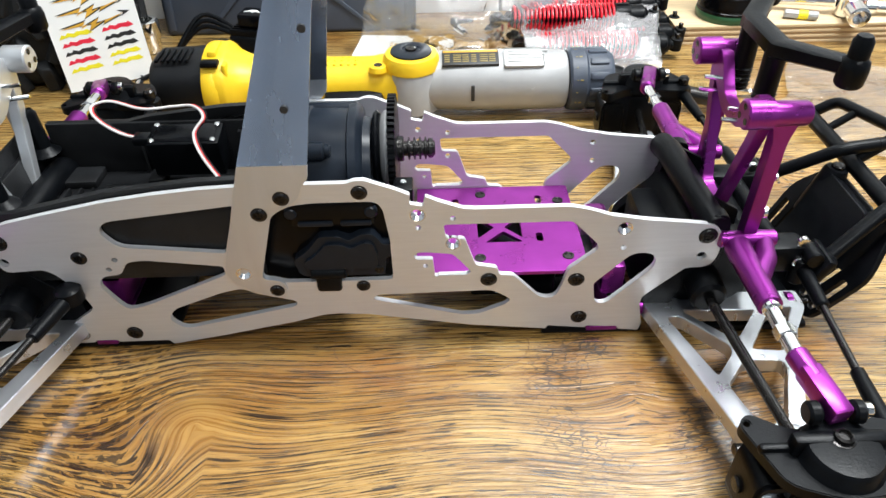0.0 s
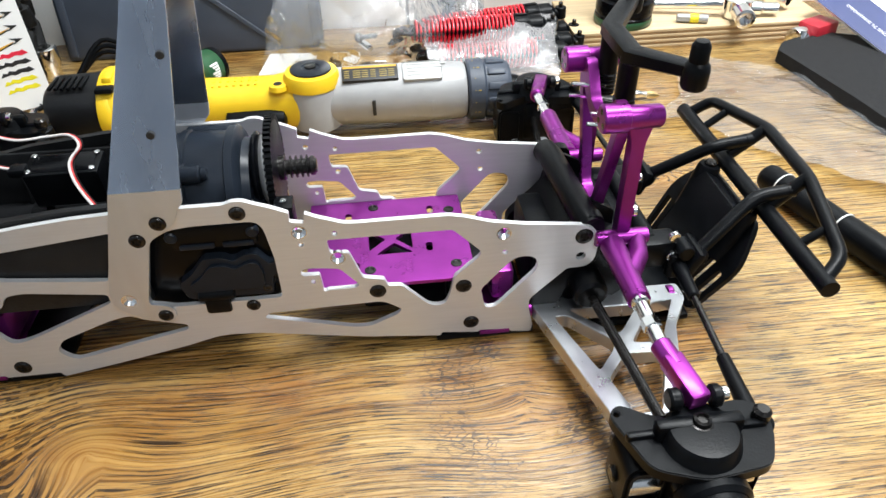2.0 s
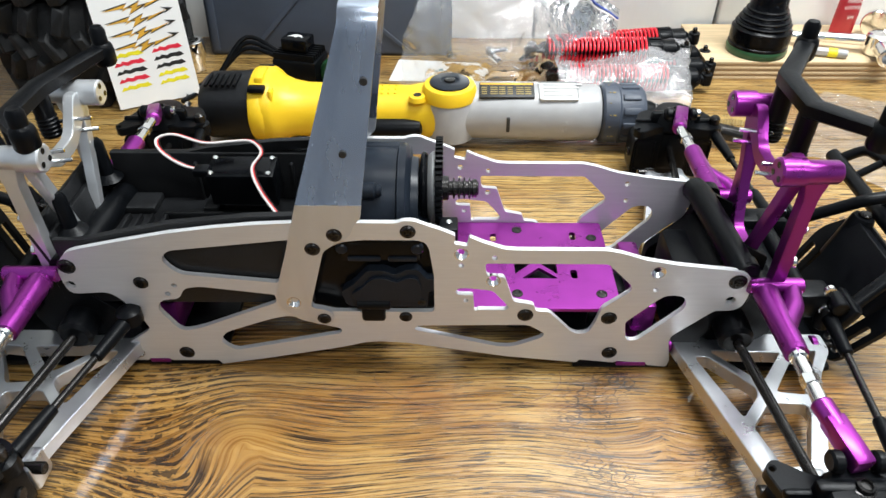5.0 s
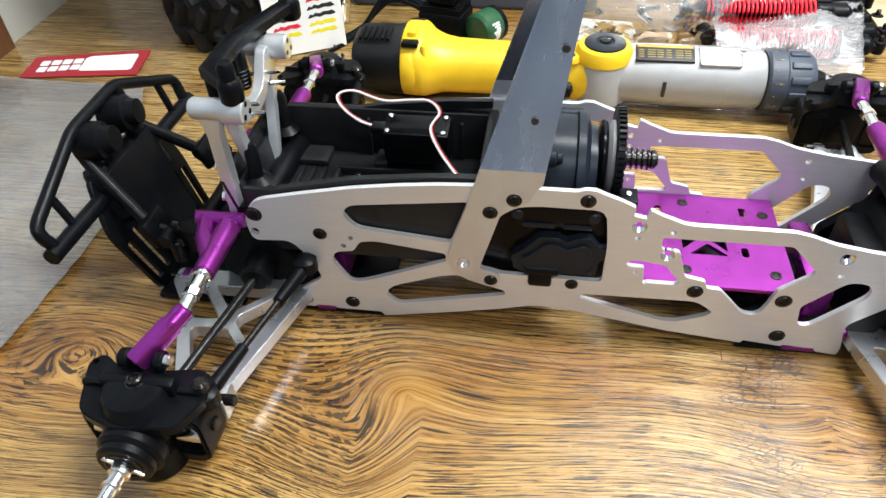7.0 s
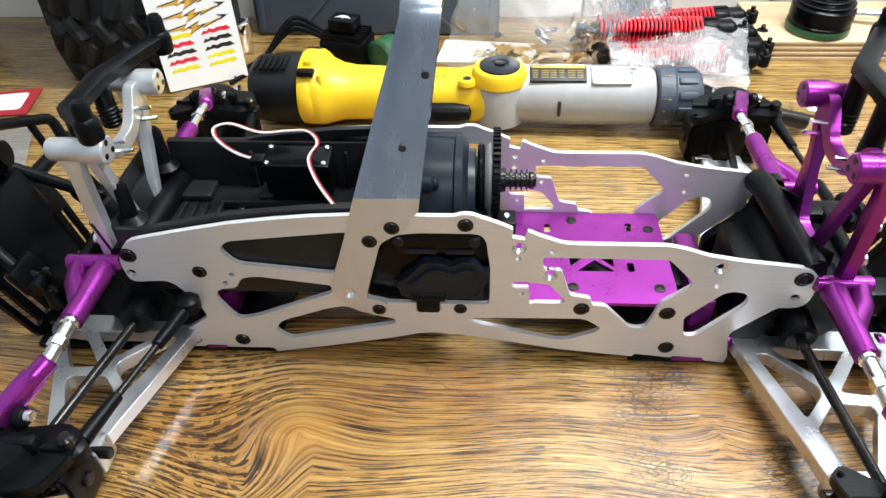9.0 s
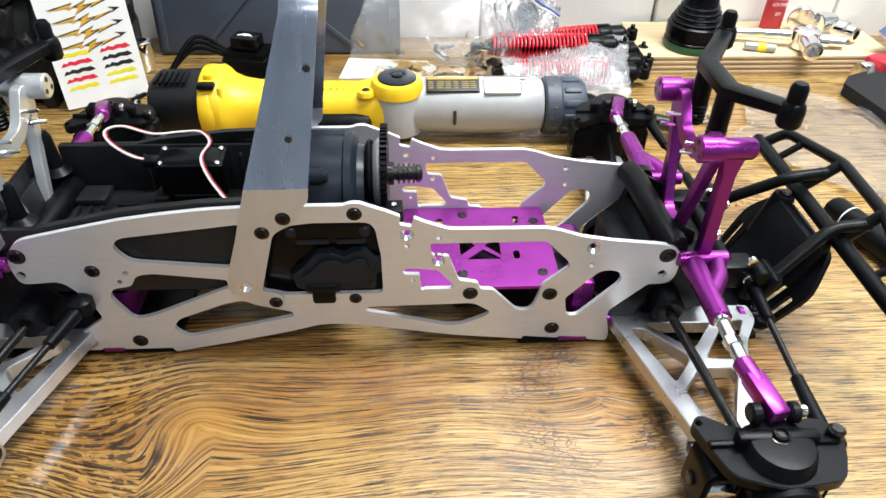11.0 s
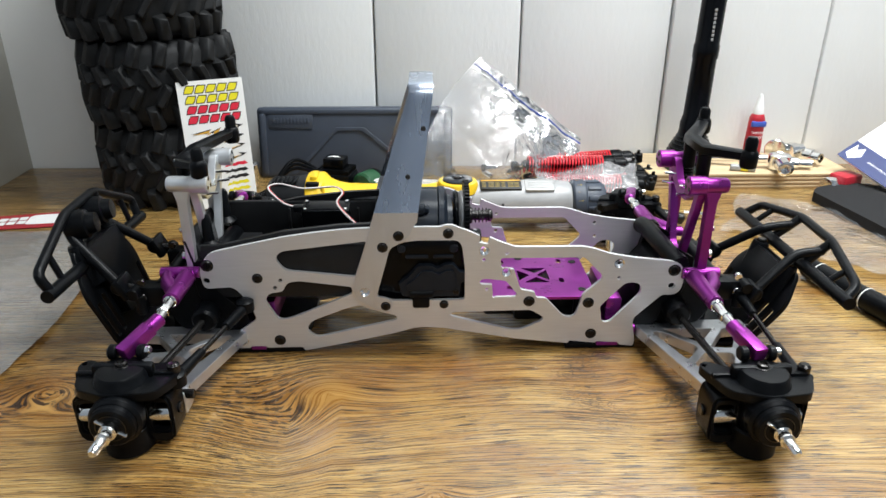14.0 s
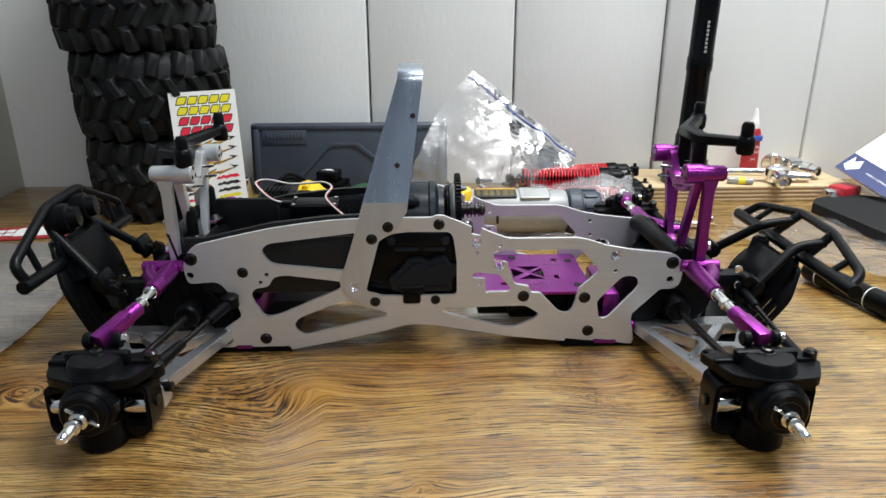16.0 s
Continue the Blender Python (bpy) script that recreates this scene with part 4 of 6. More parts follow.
    bm = bmesh.new()
    rod(bm, (s * 190, 8, 38), (s * 190, -12, 37), 10, 20, 2)
    add("drive_cup", bm, BLACK, shaft)
    # steering rod
    B = Vector((cx + 31, -114 + dy, 45))
    I = Vector((242, 8, 50)) if s > 0 else Vector((-158, -4, 46))
    d = I - B
    bm = bmesh.new()
    rod(bm, B + d * 0.2, I - d * 0.2, 2.0)
    st = add("steering_rod", bm, SCREW, truck, "thin black steering rod with moulded ends")
    bm = bmesh.new()
    rod(bm, B + d * 0.06, B + d * 0.34, 4.4, 10, 0.6, 3.4)
    lathe(bm, B + Vector((0, 0, -6)), B + Vector((0, 0, 6)), ((0, 4), (2, 7), (10, 7), (12, 4)), 14)
    add("rod_end", bm, BLACK, st)
    bm = bmesh.new()
    rod(bm, I - d * 0.06, I - d * 0.32, 4.4, 10, 0.6, 3.6)
    lathe(bm, I + Vector((0, 0, -5)), I + Vector((0, 0, 7)), ((0, 4), (2, 7), (10, 7), (12, 4)), 14)
    add("rod_end", bm, BLACK, st)


for far in (False, True):
    corner(1, 205 if not far else 209, far)
    corner(-1, -213 if not far else -210, far)


# ---------- gear cases, towers, body mounts ----------
def gear_end(s):
    bm = bmesh.new()
    X = lambda a, b: (min(s * a, s * b), max(s * a, s * b))
    box(bm, *X(160, 226), 16, 71, 8, 58, 6)
    case = part("differential_case", bm, BLACK, truck, "black differential case")
    bm = bmesh.new()
    rod(bm, (s * 196, 6, 40), (s * 196, 81, 40), 27, 24, 3)
    part("drum", bm, BLACK, case)
    bm = bmesh.new()
    for y in (3.2, 76.5):
        PL = [(s * 158, 12, 3), (s * 158, 34, 4), (s * 180, 56, 4), (s * 186, 84, 5), (s * 196, 83, 5), (s * 198, 72, 4), (s * 196, 52, 4), (s * 180, 34, 4), (s * 172, 12, 3)]
        b2 = turned(sheet([rounded(PL, 4)], 7.5, 0.9), XZ)
        bmesh.ops.translate(b2, vec=(0, y, 0), verts=b2.verts)
        part("bulkhead_side", b2, BLACK, case)
    bm.free()
    bm = bmesh.new()
    zc = 78 if s > 0 else 74
    tube(bm, [(s * 189, 4, zc - 3), (s * 187, 14, zc), (s * 183, 73, zc + 2), (s * 182, 84, zc)], 7.6, 18)
    part("cross_bar", bm, BLACK, case)
    for y in (20, 68):
        b2 = turned(sheet([rounded([(s * 186, zc - 14, 2), (s * 186, zc + 8, 2), (s * 208, zc - 4, 2), (s * 208, zc - 16, 2)], 2)], 3, 0.6), XZ)
        bmesh.ops.translate(b2, vec=(0, y, 0), verts=b2.verts)
        part("gusset", b2, BLACK, case)
    bm = rod(bmesh.new(), (s * 227, 8, 58), (s * 227, 79, 58), 5, 14)
    part("rear_bar", bm, BLACK, case)
    for y0, y1 in ((0, 16), (71, 87)):
        bm = bmesh.new()
        box(bm, *X(212, 243), y0, y1, 44, 62, 3)
        part("top_plate", bm, BLACK, case)
    for y in (-1, 88):
        bm = bmesh.new()
        rod(bm, (s * 244, y - 6, 58), (s * 244, y + 6, 58), 5)
        rod(bm, (s * 240, y, 56), (s * 240, y, 40), 4.5)
        part("bumper_lug", bm, BLACK, case)
    for y, z in ((6, 66), (80, 66), (4, 54)):
        bm = rod(bmesh.new(), (s * 238, y - 7, z), (s * 238, y - 4, z), 3.4, 12)
        part("bolt", bm, CHROME if s > 0 else SCREW, case)


gear_end(1)
gear_end(-1)


def tower(s, x, y0, y1, z, material, text, leg_x):
    """Shock tower: two upright legs, cross cylinders on top, a cut-out web between them. x: inner end of the cylinders."""
    xm = x + s * 13
    W = [(y0 + 1, z + 2, 3), (y0 + 12, z + 5, 4), (y0 + 26, z - 14, 6), (y1 - 26, z - 14, 6), (y1 - 12, z + 5, 4), (y1 - 1, z + 2, 3), (y1 - 1, z - 9, 4), (y1 - 20, 80, 5), (y1 - 23, 60, 4), (y0 + 23, 60, 4), (y0 + 20, 80, 5), (y0 + 1, z - 9, 4)]
    V = [(y0 + 9, z - 11, 4), (y0 + 26, z - 22, 5), (y1 - 26, z - 22, 5), (y1 - 9, z - 11, 4), (y1 - 27, 76, 5), (y0 + 27, 76, 5)]
    bm = turned(sheet([rounded(W, 3), rounded(V, 3)], 6, 1.0, 1.0, 2), YZ)
    bmesh.ops.translate(bm, vec=(xm - 3, 0, 0), verts=bm.verts)
    tw = part("shock_tower", bm, material, truck, text)
    for y in (y0, y1):
        bm = bmesh.new()
        a, b = (x, y, z), (x + s * 31, y, z)
        lathe(bm, a, b, ((0, 6.4), (0.8, 7.4), (13, 7.4), (13.6, 6.2), (29.5, 6.0), (31, 5)), 22)
        part("mount_barrel", bm, material, tw)
        bm = bmesh.new()
        for k in range(3):
            a2 = radians(90 + 120 * k)
            q = (x - s * 0.2, y + 4.0 * math.cos(a2), z + 4.0 * math.sin(a2))
            lathe(bm, q, (q[0] + s * 0.6, q[1], q[2]), ((0, 1.7), (0.3, 1.5), (0.5, 0)), 10)
        part("barrel_hole", bm, SCREW, tw)
        bm = bmesh.new()
        lx = sorted((leg_x - 3.6, leg_x + 3.6))
        LEG = [(lx[0] - 3, z - 2, 3), (lx[1] + 3, z - 2, 3), (lx[1], z - 14, 3), (lx[1], 66, 2), (lx[0], 66, 2), (lx[0], z - 14, 3)]
        b2 = turned(sheet([rounded(LEG, 2)], 7.5, 1.0, 1.0, 2), XZ)
        bmesh.ops.translate(b2, vec=(0, y - 3.8, 0), verts=b2.verts)
        bm.free()
        part("leg", b2, material, tw)
    for k, (dy, dz) in enumerate(((16, -8), (20, -16), (52, -8), (56, -17))):
        bm = rod(bmesh.new(), (xm + s * 6, y0 + dy, z + dz), (xm - s * 12, y0 + dy + 3, z + dz + 1), 1.2, 8, 0.3)
        part("clip_pin", bm, CHROME, tw)
    bm = rod(bmesh.new(), (leg_x + s * 4, y0, 86), (leg_x + s * 7, y0, 86), 3.4, 12)
    part("bolt", bm, CHROME, tw)
    bm = rod(bmesh.new(), (leg_x + s * 4, y0 - 1, 108), (leg_x + s * 6, y0 - 1, 108), 2.2, 12)
    part("bolt", bm, CHROME, tw)
    return tw


tower(1, 186, 2, 74, 143, PURPLE, "purple anodised aluminium shock tower", 206)
tower(-1, -177, 8, 80, 145, CAST, "silver cast aluminium shock tower", -198)


def body_mount(tip_n, tip_f, xm, zb):
    P = [Vector((tip_n[0], tip_n[1], zb + 1)), Vector((xm, 27, zb - 2)), Vector((xm, 62, zb - 2)), Vector((tip_f[0], tip_f[1], zb + 1))]
    bm = bmesh.new()
    rows = []
    for i, p in enumerate(P):
        d = (P[min(i + 1, 3)] - P[max(0, i - 1)]).normalized()
        n = Vector((-d.y, d.x, 0)).normalized()
        w, h = (4.6, 3.4) if i in (0, 3) else (5.6, 4.2)
        rows.append([bm.verts.new(p + n * a * w + Vector((0, 0, 1)) * c * h) for a, c in ((-1, -0.7), (-0.7, -1), (0.7, -1), (1, -0.7), (1, 0.7), (0.7, 1), (-0.7, 1), (-1, 0.7))])
    for p, q in zip(rows, rows[1:]):
        for i in range(8):
            bm.faces.new((p[i], p[(i + 1) % 8], q[(i + 1) % 8], q[i]))
    bm.faces.new(rows[0]), bm.faces.new(rows[-1])
    bar = part("body_mount", bm, BLACK, truck, "black plastic body mount bar with two posts")
    for tip in (tip_n, tip_f):
        bm = bmesh.new()
        lathe(bm, (tip[0], tip[1], zb - 8), (tip[0], tip[1], tip[2] + 2), ((0, 5.4), (1.5, 6.4), (9, 6.6), (12, 6.0), (13.5, 4.6), (tip[2] - zb + 7, 4.6), (tip[2] - zb + 9.5, 3.2), (tip[2] - zb + 10, 0)), 18)
        part("post_tip", bm, BLACK, bar)
    for y in (29, 60):
        bm = bmesh.new()
        rod(bm, (xm, y, zb - 2), (xm, y, 128), 5.4, 12)
        for k in range(5):
            lathe(bm, (xm, y, 130 + k * 2.4), (xm, y, 131 + k * 2.4), ((0, 5.4), (0.5, 6), (1, 5.4)), 12)
        part("riser", bm, BLACK, bar)


body_mount((228, -1, 180), (232, 102, 179), 207, 166)
body_mount((-183, 8, 171), (-183, 108, 172), -202, 158)


# ---------- bumpers ----------
def bumper(s, pts):
    bar_n, bar_f, h0, h1, h2, h3, base, bend, join, foot, head_p = pts
    bm = bmesh.new()
    tube(bm, [bar_n, bar_f], 4.9, 16)
    b = part("bumper", bm, BLACK, truck, "black tubular plastic bumper")
    bm = bmesh.new()
    tube(bm, [Vector(bar_n) + Vector((0, 7, 0)), h0, h1, h2, h3, Vector(bar_f) + Vector((0, -7, 0))], 3.8, 12, 7)
    part("hoop_tube", bm, BLACK, b)
    for p, q, t in ((h0, bar_n, 0.35), (h1, None, 0), (h2, None, 0), (h3, bar_f, 0.35)):
        bm = bmesh.new()
        m = Vector(p) if q is None else Vector(p).lerp(Vector(h1 if p is h0 else h2), t)
        t2 = (m.y - bar_n[1]) / (bar_f[1] - bar_n[1])
        tube(bm, [m, Vector(bar_n).lerp(Vector(bar_f), t2)], 3.8 if q is None else 2.6, 10)
        part("strut", bm, BLACK, b)
    for yb, yd, end in ((base[1], bend[1], join[0]), (87 - base[1], 87 - bend[1], join[1])):
        bm = bmesh.new()
        tube(bm, [(base[0], yb, base[2]), (bend[0], yd, bend[2]), end], 4.0, 12, 8)
        rod(bm, (base[0], yb - 5, base[2]), (base[0], yb + 5, base[2]), 7, 14, 1.5)
        arm = part("push_arm", bm, BLACK, b)
        e, q = Vector(end), Vector((bend[0], yd, bend[2]))
        bm = rod(bmesh.new(), e.lerp(q, 0.18), e.lerp(q, 0.22), 4.3, 14)
        part("joint_pin", bm, BLACK, arm)
        bm = rod(bmesh.new(), (base[0] - s * 12, yb, base[2] - 2), (base[0] - s * 5, yb, base[2]), 2.6, 12)
        part("bolt", bm, CHROME if s > 0 else SCREW, arm)
        bm = bmesh.new()
        box(bm, -3, 3, -11, 11, -9, 9, 2, Matrix.Translation((base[0] - s * 4, yb, base[2])) @ Matrix.Rotation(radians(25 * s), 4, "Y"))
        part("arm_flange", bm, BLACK, b)
    # slotted skid face that rises to the bar
    f, h = Vector(foot), Vector(head_p)
    n = (h - f).length
    F = [(-43, 0, 8), (43, 0, 8), (49, n * 0.62, 8), (34, n, 6), (-34, n, 6), (-49, n * 0.62, 8)]
    slots2 = [[(sg * 24, n * 0.10, 2), (sg * 29, n * 0.10, 2), (sg * 32, n * 0.52, 2), (sg * 27, n * 0.52, 2)] for sg in (1, -1)]
    slots2 += [[(sg * 35, n * 0.10, 2), (sg * 40, n * 0.10, 2), (sg * 43, n * 0.48, 2), (sg * 38, n * 0.48, 2)] for sg in (1, -1)]
    bm = sheet([rounded(F, 4)] + [rounded(q, 2.4) for q in slots2], 4, 0.8)
    ux, uz = Vector((0, 1, 0)), (h - f).normalized()
    nn = ux.cross(uz)
    m = Matrix(((ux.x, uz.x, nn.x, f.x), (ux.y, uz.y, nn.y, f.y), (ux.z, uz.z, nn.z, f.z), (0, 0, 0, 1)))
    part("bumper_face", turned(bm, m), BLACK, b, "slotted black bumper face")
    PAD = [(-20, n * 0.22, 4), (20, n * 0.22, 4), (21, n * 0.5, 3), (29, n * 0.97, 4), (-29, n * 0.97, 4), (-21, n * 0.5, 3)]
    bm = sheet([rounded(PAD, 3)], 9, 1.2)
    bmesh.ops.translate(bm, vec=(0, 0, -8.5 if s > 0 else 3.5), verts=bm.verts)
    part("mount_pad", turned(bm, m), BLACK, b)
    for y in (18, 69):
        bm = bmesh.new()
        lathe(bm, (h.x - s * 10, y, h.z - 30), (h.x - s * 3, y, h.z + 3.5), ((0, 10), (16, 8.6), (32, 7.4), (34, 6.6), (34.3, 0)), 16)
        part("pylon", bm, BLACK, b)
    for y in (18, 69):
        bm = bmesh.new()
        rod(bm, (h.x - s * 3, y, h.z + 3), (h.x - s * 3, y, h.z + 6), 4, 12, 0.8)
        part("screw", bm, SCREW, b)
    bm = bmesh.new()
    box(bm, min(f.x, f.x - s * 60), max(f.x, f.x - s * 60), -4, 91, 3, 8, 2)
    part("skid_tail", bm, BLACK, b)
    return b


bumper(1, ((294, -59, 72), (301, 146, 66), (308, -42, 78), (317, 14, 90), (323, 74, 88), (316, 136, 77), (253, 1, 51), (289, 15, 79), ((311, 14, 82), (315, 74, 81)), (257, 43.5, 6), (291, 43.5, 64)))
lb = bumper(-1, ((-286, -46, 78), (-287, 138, 70), (-292, -42, 93), (-297, 22, 116), (-296, 72, 118), (-292, 134, 88), (-256, 3, 62), (-296, 20, 98), ((-295, 22, 111), (-294, 72, 113)), (-266, 43.5, 6), (-294, 43.5, 88)))
for y in (29, 60):
    bm = bmesh.new()
    lathe(bm, (-301, y - 2, 103), (-278, y + 2, 106), ((0, 5), (0.6, 10.5), (2, 12.4), (8, 12.6), (17, 11.6), (18, 9), (24, 8), (24.5, 0)), 26)
    part("lamp_pod", bm, BLACK, lb, "round black lamp pod")


# ---------- tyre stack ----------
def tyre(x, y, z0, turn_deg):
    R, W = 95.0, 102.0
    t = thing("tyre", "black knobbly rubber off-road tyre lying flat in a stack", "tyre", "stacked tyres")
    bm = bmesh.new()
    prof = [(4, 48), (1, 54), (0, 66), (5, 78), (14, 84), (51, 87), (88, 84), (97, 78), (102, 66), (101, 54), (98, 48), (86, 46), (16, 46)]
    lathe(bm, (0, 0, 0), (0, 0, W), prof + [prof[0]], 48)
    doubles = [f for f in bm.faces if len(f.verts) > 8]
    bmesh.ops.delete(bm, geom=doubles, context="FACES_ONLY")
    bmesh.ops.remove_doubles(bm, verts=bm.verts, dist=0.01)
    part("carcass", bm, RUBBER, t)
    KN = [(-5, -6, 2), (6, -8, 2), (8, 3, 2), (2, 9, 3), (-6, 7, 2)]
    shapes = []
    n = 18
    for i in range(n):
        a = 360 / n * i
        for zc, dz, tall, wide, sk in ((14, 0, 28, 13, 12), (40, 0.45, 28, 10, -28), (63, 0.05, 26, 10, 30), (88, 0.5, 28, 13, -12)):
            ang = a + dz * 360 / n
            m = Matrix.Rotation(radians(ang), 4, "Z") @ Matrix.Translation((R - 6.0 if 20 < zc < 80 else R - 8.0, 0, zc)) @ Matrix.Rotation(radians(sk), 4, "X") @ Matrix.Rotation(radians(0 if 20 < zc < 80 else (10 if zc < 40 else -10)), 4, "Y")
            shapes.append((m, tall, wide))
    key = {}
    for m, tall, wide in shapes:
        if (tall, wide) not in key:
            bm = bmesh.new()
            w, h = wide / 2, tall / 2
            lo = [bm.verts.new(v) for v in ((-5, -w - 1.5, -h - 1), (-5, w + 1.5, -h - 1), (-5, w + 1.5, h + 1), (-5, -w - 1.5, h + 1))]
            hi = [bm.verts.new(v) for v in ((6, -w, -h * 0.8), (6, w * 0.6, -h), (6, w, h * 0.7), (6, -w * 0.5, h))]
            bm.faces.new(hi)
            for k in range(4):
                bm.faces.new((lo[k], lo[(k + 1) % 4], hi[(k + 1) % 4], hi[k]))
            bmesh.ops.bevel(bm, geom=[e for e in bm.edges if any(v in hi for v in e.verts)], offset=1.2, segments=1, affect="EDGES")
            o = part("tread_block", bm, RUBBER, t)
            key[(tall, wide)] = o
        else:
            o = again("tread_block", key[(tall, wide)], t, Matrix())
        mm = m.copy()
        mm.translation = m.translation * MM
        o.matrix_basis = mm
    t.matrix_basis = pose(x * MM, y * MM, z0 * MM, 0, 0, turn_deg)
    return t


first = tyre(-347, 423, 0, 8)
for x, y, z, a in ((-350, 422, 102.5, 21), (-360, 423, 205, 3), (-358, 422, 307.5, 14)):
    copy_thing(first, pose(x * MM, y * MM, z * MM, 0, 0, a))

# ---------- sticker sheet leaning on the tyres ----------
TL, TR, BL = Vector((-291, 349, 158)), Vector((-221, 386, 158)), Vector((-300, 330, 2))
ux = (TR - TL).normalized()
uy = (TL - BL)
un = ux.cross(uy).normalized()
uy = un.cross(ux).normalized()
H_ = (TL - BL).length
SM = Matrix(((ux.x, uy.x, un.x, BL.x), (ux.y, uy.y, un.y, BL.y), (ux.z, uy.z, un.z, BL.z), (0, 0, 0, 1))) @ Matrix.Diagonal((1.22, 1, 1, 1))
decals = thing("sticker_sheet", "white decal sheet with yellow and red slanted marks and lightning bolts", "sticker sheet")
part("paper", turned(sheet([rounded([(0, 0), (64, 0), (64, H_), (0, H_)], 0.8)], 0.6, 0.1), SM), PAPER, decals)


def decal(pts, z, material, parent):
    bm = sheet([[Vector(p) for p in pts]], 0.16, 0.02)
    bmesh.ops.translate(bm, vec=(0, 0, z), verts=bm.verts)
    return part("mark", turned(bm, SM), material, parent, "", False)


def jag(x, y, w, h):
    """A slanted, notched block in place of a trade mark."""
    return [(x, y), (x + w * 0.10, y + h * 0.8), (x + w * 0.2, y + h * 0.55), (x + w * 0.28, y + h), (x + w * 0.45, y + h * 0.7), (x + w * 0.55, y + h), (x + w * 0.78, y + h * 0.95), (x + w * 0.86, y + h * 1.1), (x + w, y + h * 0.35), (x + w * 0.8, y + h * 0.1), (x + w * 0.62, y + h * 0.3), (x + w * 0.42, y), (x + w * 0.3, y + h * 0.25), (x + w * 0.16, y + h * 0.1)]


for k, ink in enumerate((YINK, YINK, RINK, RINK)):
    y = H_ - 14 - k * 12
    for j in range(5):
        x = 6.5 + j * 10.4
        q = [(x, y), (x + 1.2, y + 5), (x + 3.2, y + 8.2), (x + 9.8, y + 7.8), (x + 8.6, y + 3), (x + 6.8, y)]
        decal([(x + 4.7 + (a - x - 4.7) * 1.22, y + 4 + (b - y - 4) * 1.28) for a, b in q], 0.62, KINK, decals)
        decal(q, 0.8, ink, decals)
for k in range(4):
    y = H_ - 64 - k * 12
    B = [(8, y), (26, y + 4), (22, y - 2), (36, y + 5), (33, y), (54, y + 6), (38, y - 1), (41, y + 3), (27, y - 5), (30, y + 1)]
    decal([(x + (0.8 if i % 2 else -0.8), yy + (1.2 if i < 5 else -1.2)) for i, (x, yy) in enumerate(B)], 0.62, KINK, decals)
    decal(B, 0.8, OINK, decals)
    decal([(54, y + 6), (50, y + 9), (59, y + 7), (52, y + 3)], 0.8, KINK, decals)
for k in range(5):
    y = H_ - 108 - k * 8
    for j, x in enumerate((5, 35)):
        decal(jag(x, y, 24, 5), 0.62, (YINK, RINK, KINK, RINK, YINK)[(k + j) % 5] if k != 2 else KINK, decals)

# ---------- tool case against the wall ----------
tool_case = thing("tool_case", "slate-blue moulded plastic tool case leaning on the wall", "tool case")
lean = Matrix.Translation((-110, 466, 0)) @ Matrix.Rotation(radians(-7), 4, "X") @ Matrix.Diagonal((1.025, 1, 0.92, 1))
bm = box(bmesh.new(), -134, 134, 0, 16, 0, 108, 5, lean, 3)
part("lid", bm, CASEPL, tool_case)
bm = box(bmesh.new(), -132, 132, 16.5, 30, 1, 107, 4, lean, 3)
part("base", bm, CASEPL, tool_case)
bm = bmesh.new()
box(bm, -130, 130, -2, 1, 98, 105, 1.2, lean)
box(bm, -130, -122, -2, 1, 6, 105, 1.2, lean)
box(bm, 122, 130, -2, 1, 6, 105, 1.2, lean)
part("rim", bm, CASEPL, tool_case)
bm = turned(sheet([rounded([(-90, 6), (-28, 78), (12, 78), (90, 6), (84, 6), (9, 73), (-25, 73), (-83, 6)], 3)], 2.5, 0.6), lean @ Matrix.Translation((0, -2.2, 0)) @ XZ)
part("ridge", bm, CASEPL, tool_case, "raised chevron rib")
bm = box(bmesh.new(), -118, -58, -1.4, 1, 76, 98, 0.8, lean)
part("name_panel", bm, CASEPL, tool_case)
bm = bmesh.new()
for k in range(11):
    box(bm, -112 + k * 4.6, -109 + k * 4.6, -2, -1, 84, 93, 0.2, lean)
part("raised_lettering", bm, CASEPL, tool_case)

# ---------- cordless angle screwdriver lying behind the chassis ----------
drill = thing("cordless_screwdriver", "yellow and grey cordless screwdriver with black battery lying on the bench", "power tool")
AX = lambda x: 283 - 0.03 * x


def along(bm, pts, ylean=-0.03, zc=30, seg=24, flat=1.0):
    """Body of round sections: x, half width, half height, centre height."""
    rings = []
    for x, ry, rz, z in pts:
        rings.append([bm.verts.new((x, AX(x) + ry * math.copysign(abs(math.cos(a)) ** flat, math.cos(a)), z + rz * math.copysign(abs(math.sin(a)) ** flat, math.sin(a)))) for a in [2 * math.pi * i / seg for i in range(seg)]])
    for p, q in zip(rings, rings[1:]):
        for i in range(seg):
            bm.faces.new((p[i], p[(i + 1) % seg], q[(i + 1) % seg], q[i]))
    bm.faces.new(list(reversed(rings[0]))), bm.faces.new(rings[-1])
    return bm


bm = along(bmesh.new(), [(-212, 18, 18, 28), (-211, 27, 24, 29), (-206, 30, 27, 30), (-176, 31, 28, 30), (-170, 32, 29, 30), (-166, 32, 29, 30)], flat=0.75)
batt = part("battery", bm, TRAYPL, drill, "black battery pack")
bm = bmesh.new()
for k in range(6):
    box(bm, -204 + k * 5, -201 + k * 5, 268, 292, 57, 59.5, 0.8)
part("grip_ribs", bm, BLACK, batt)
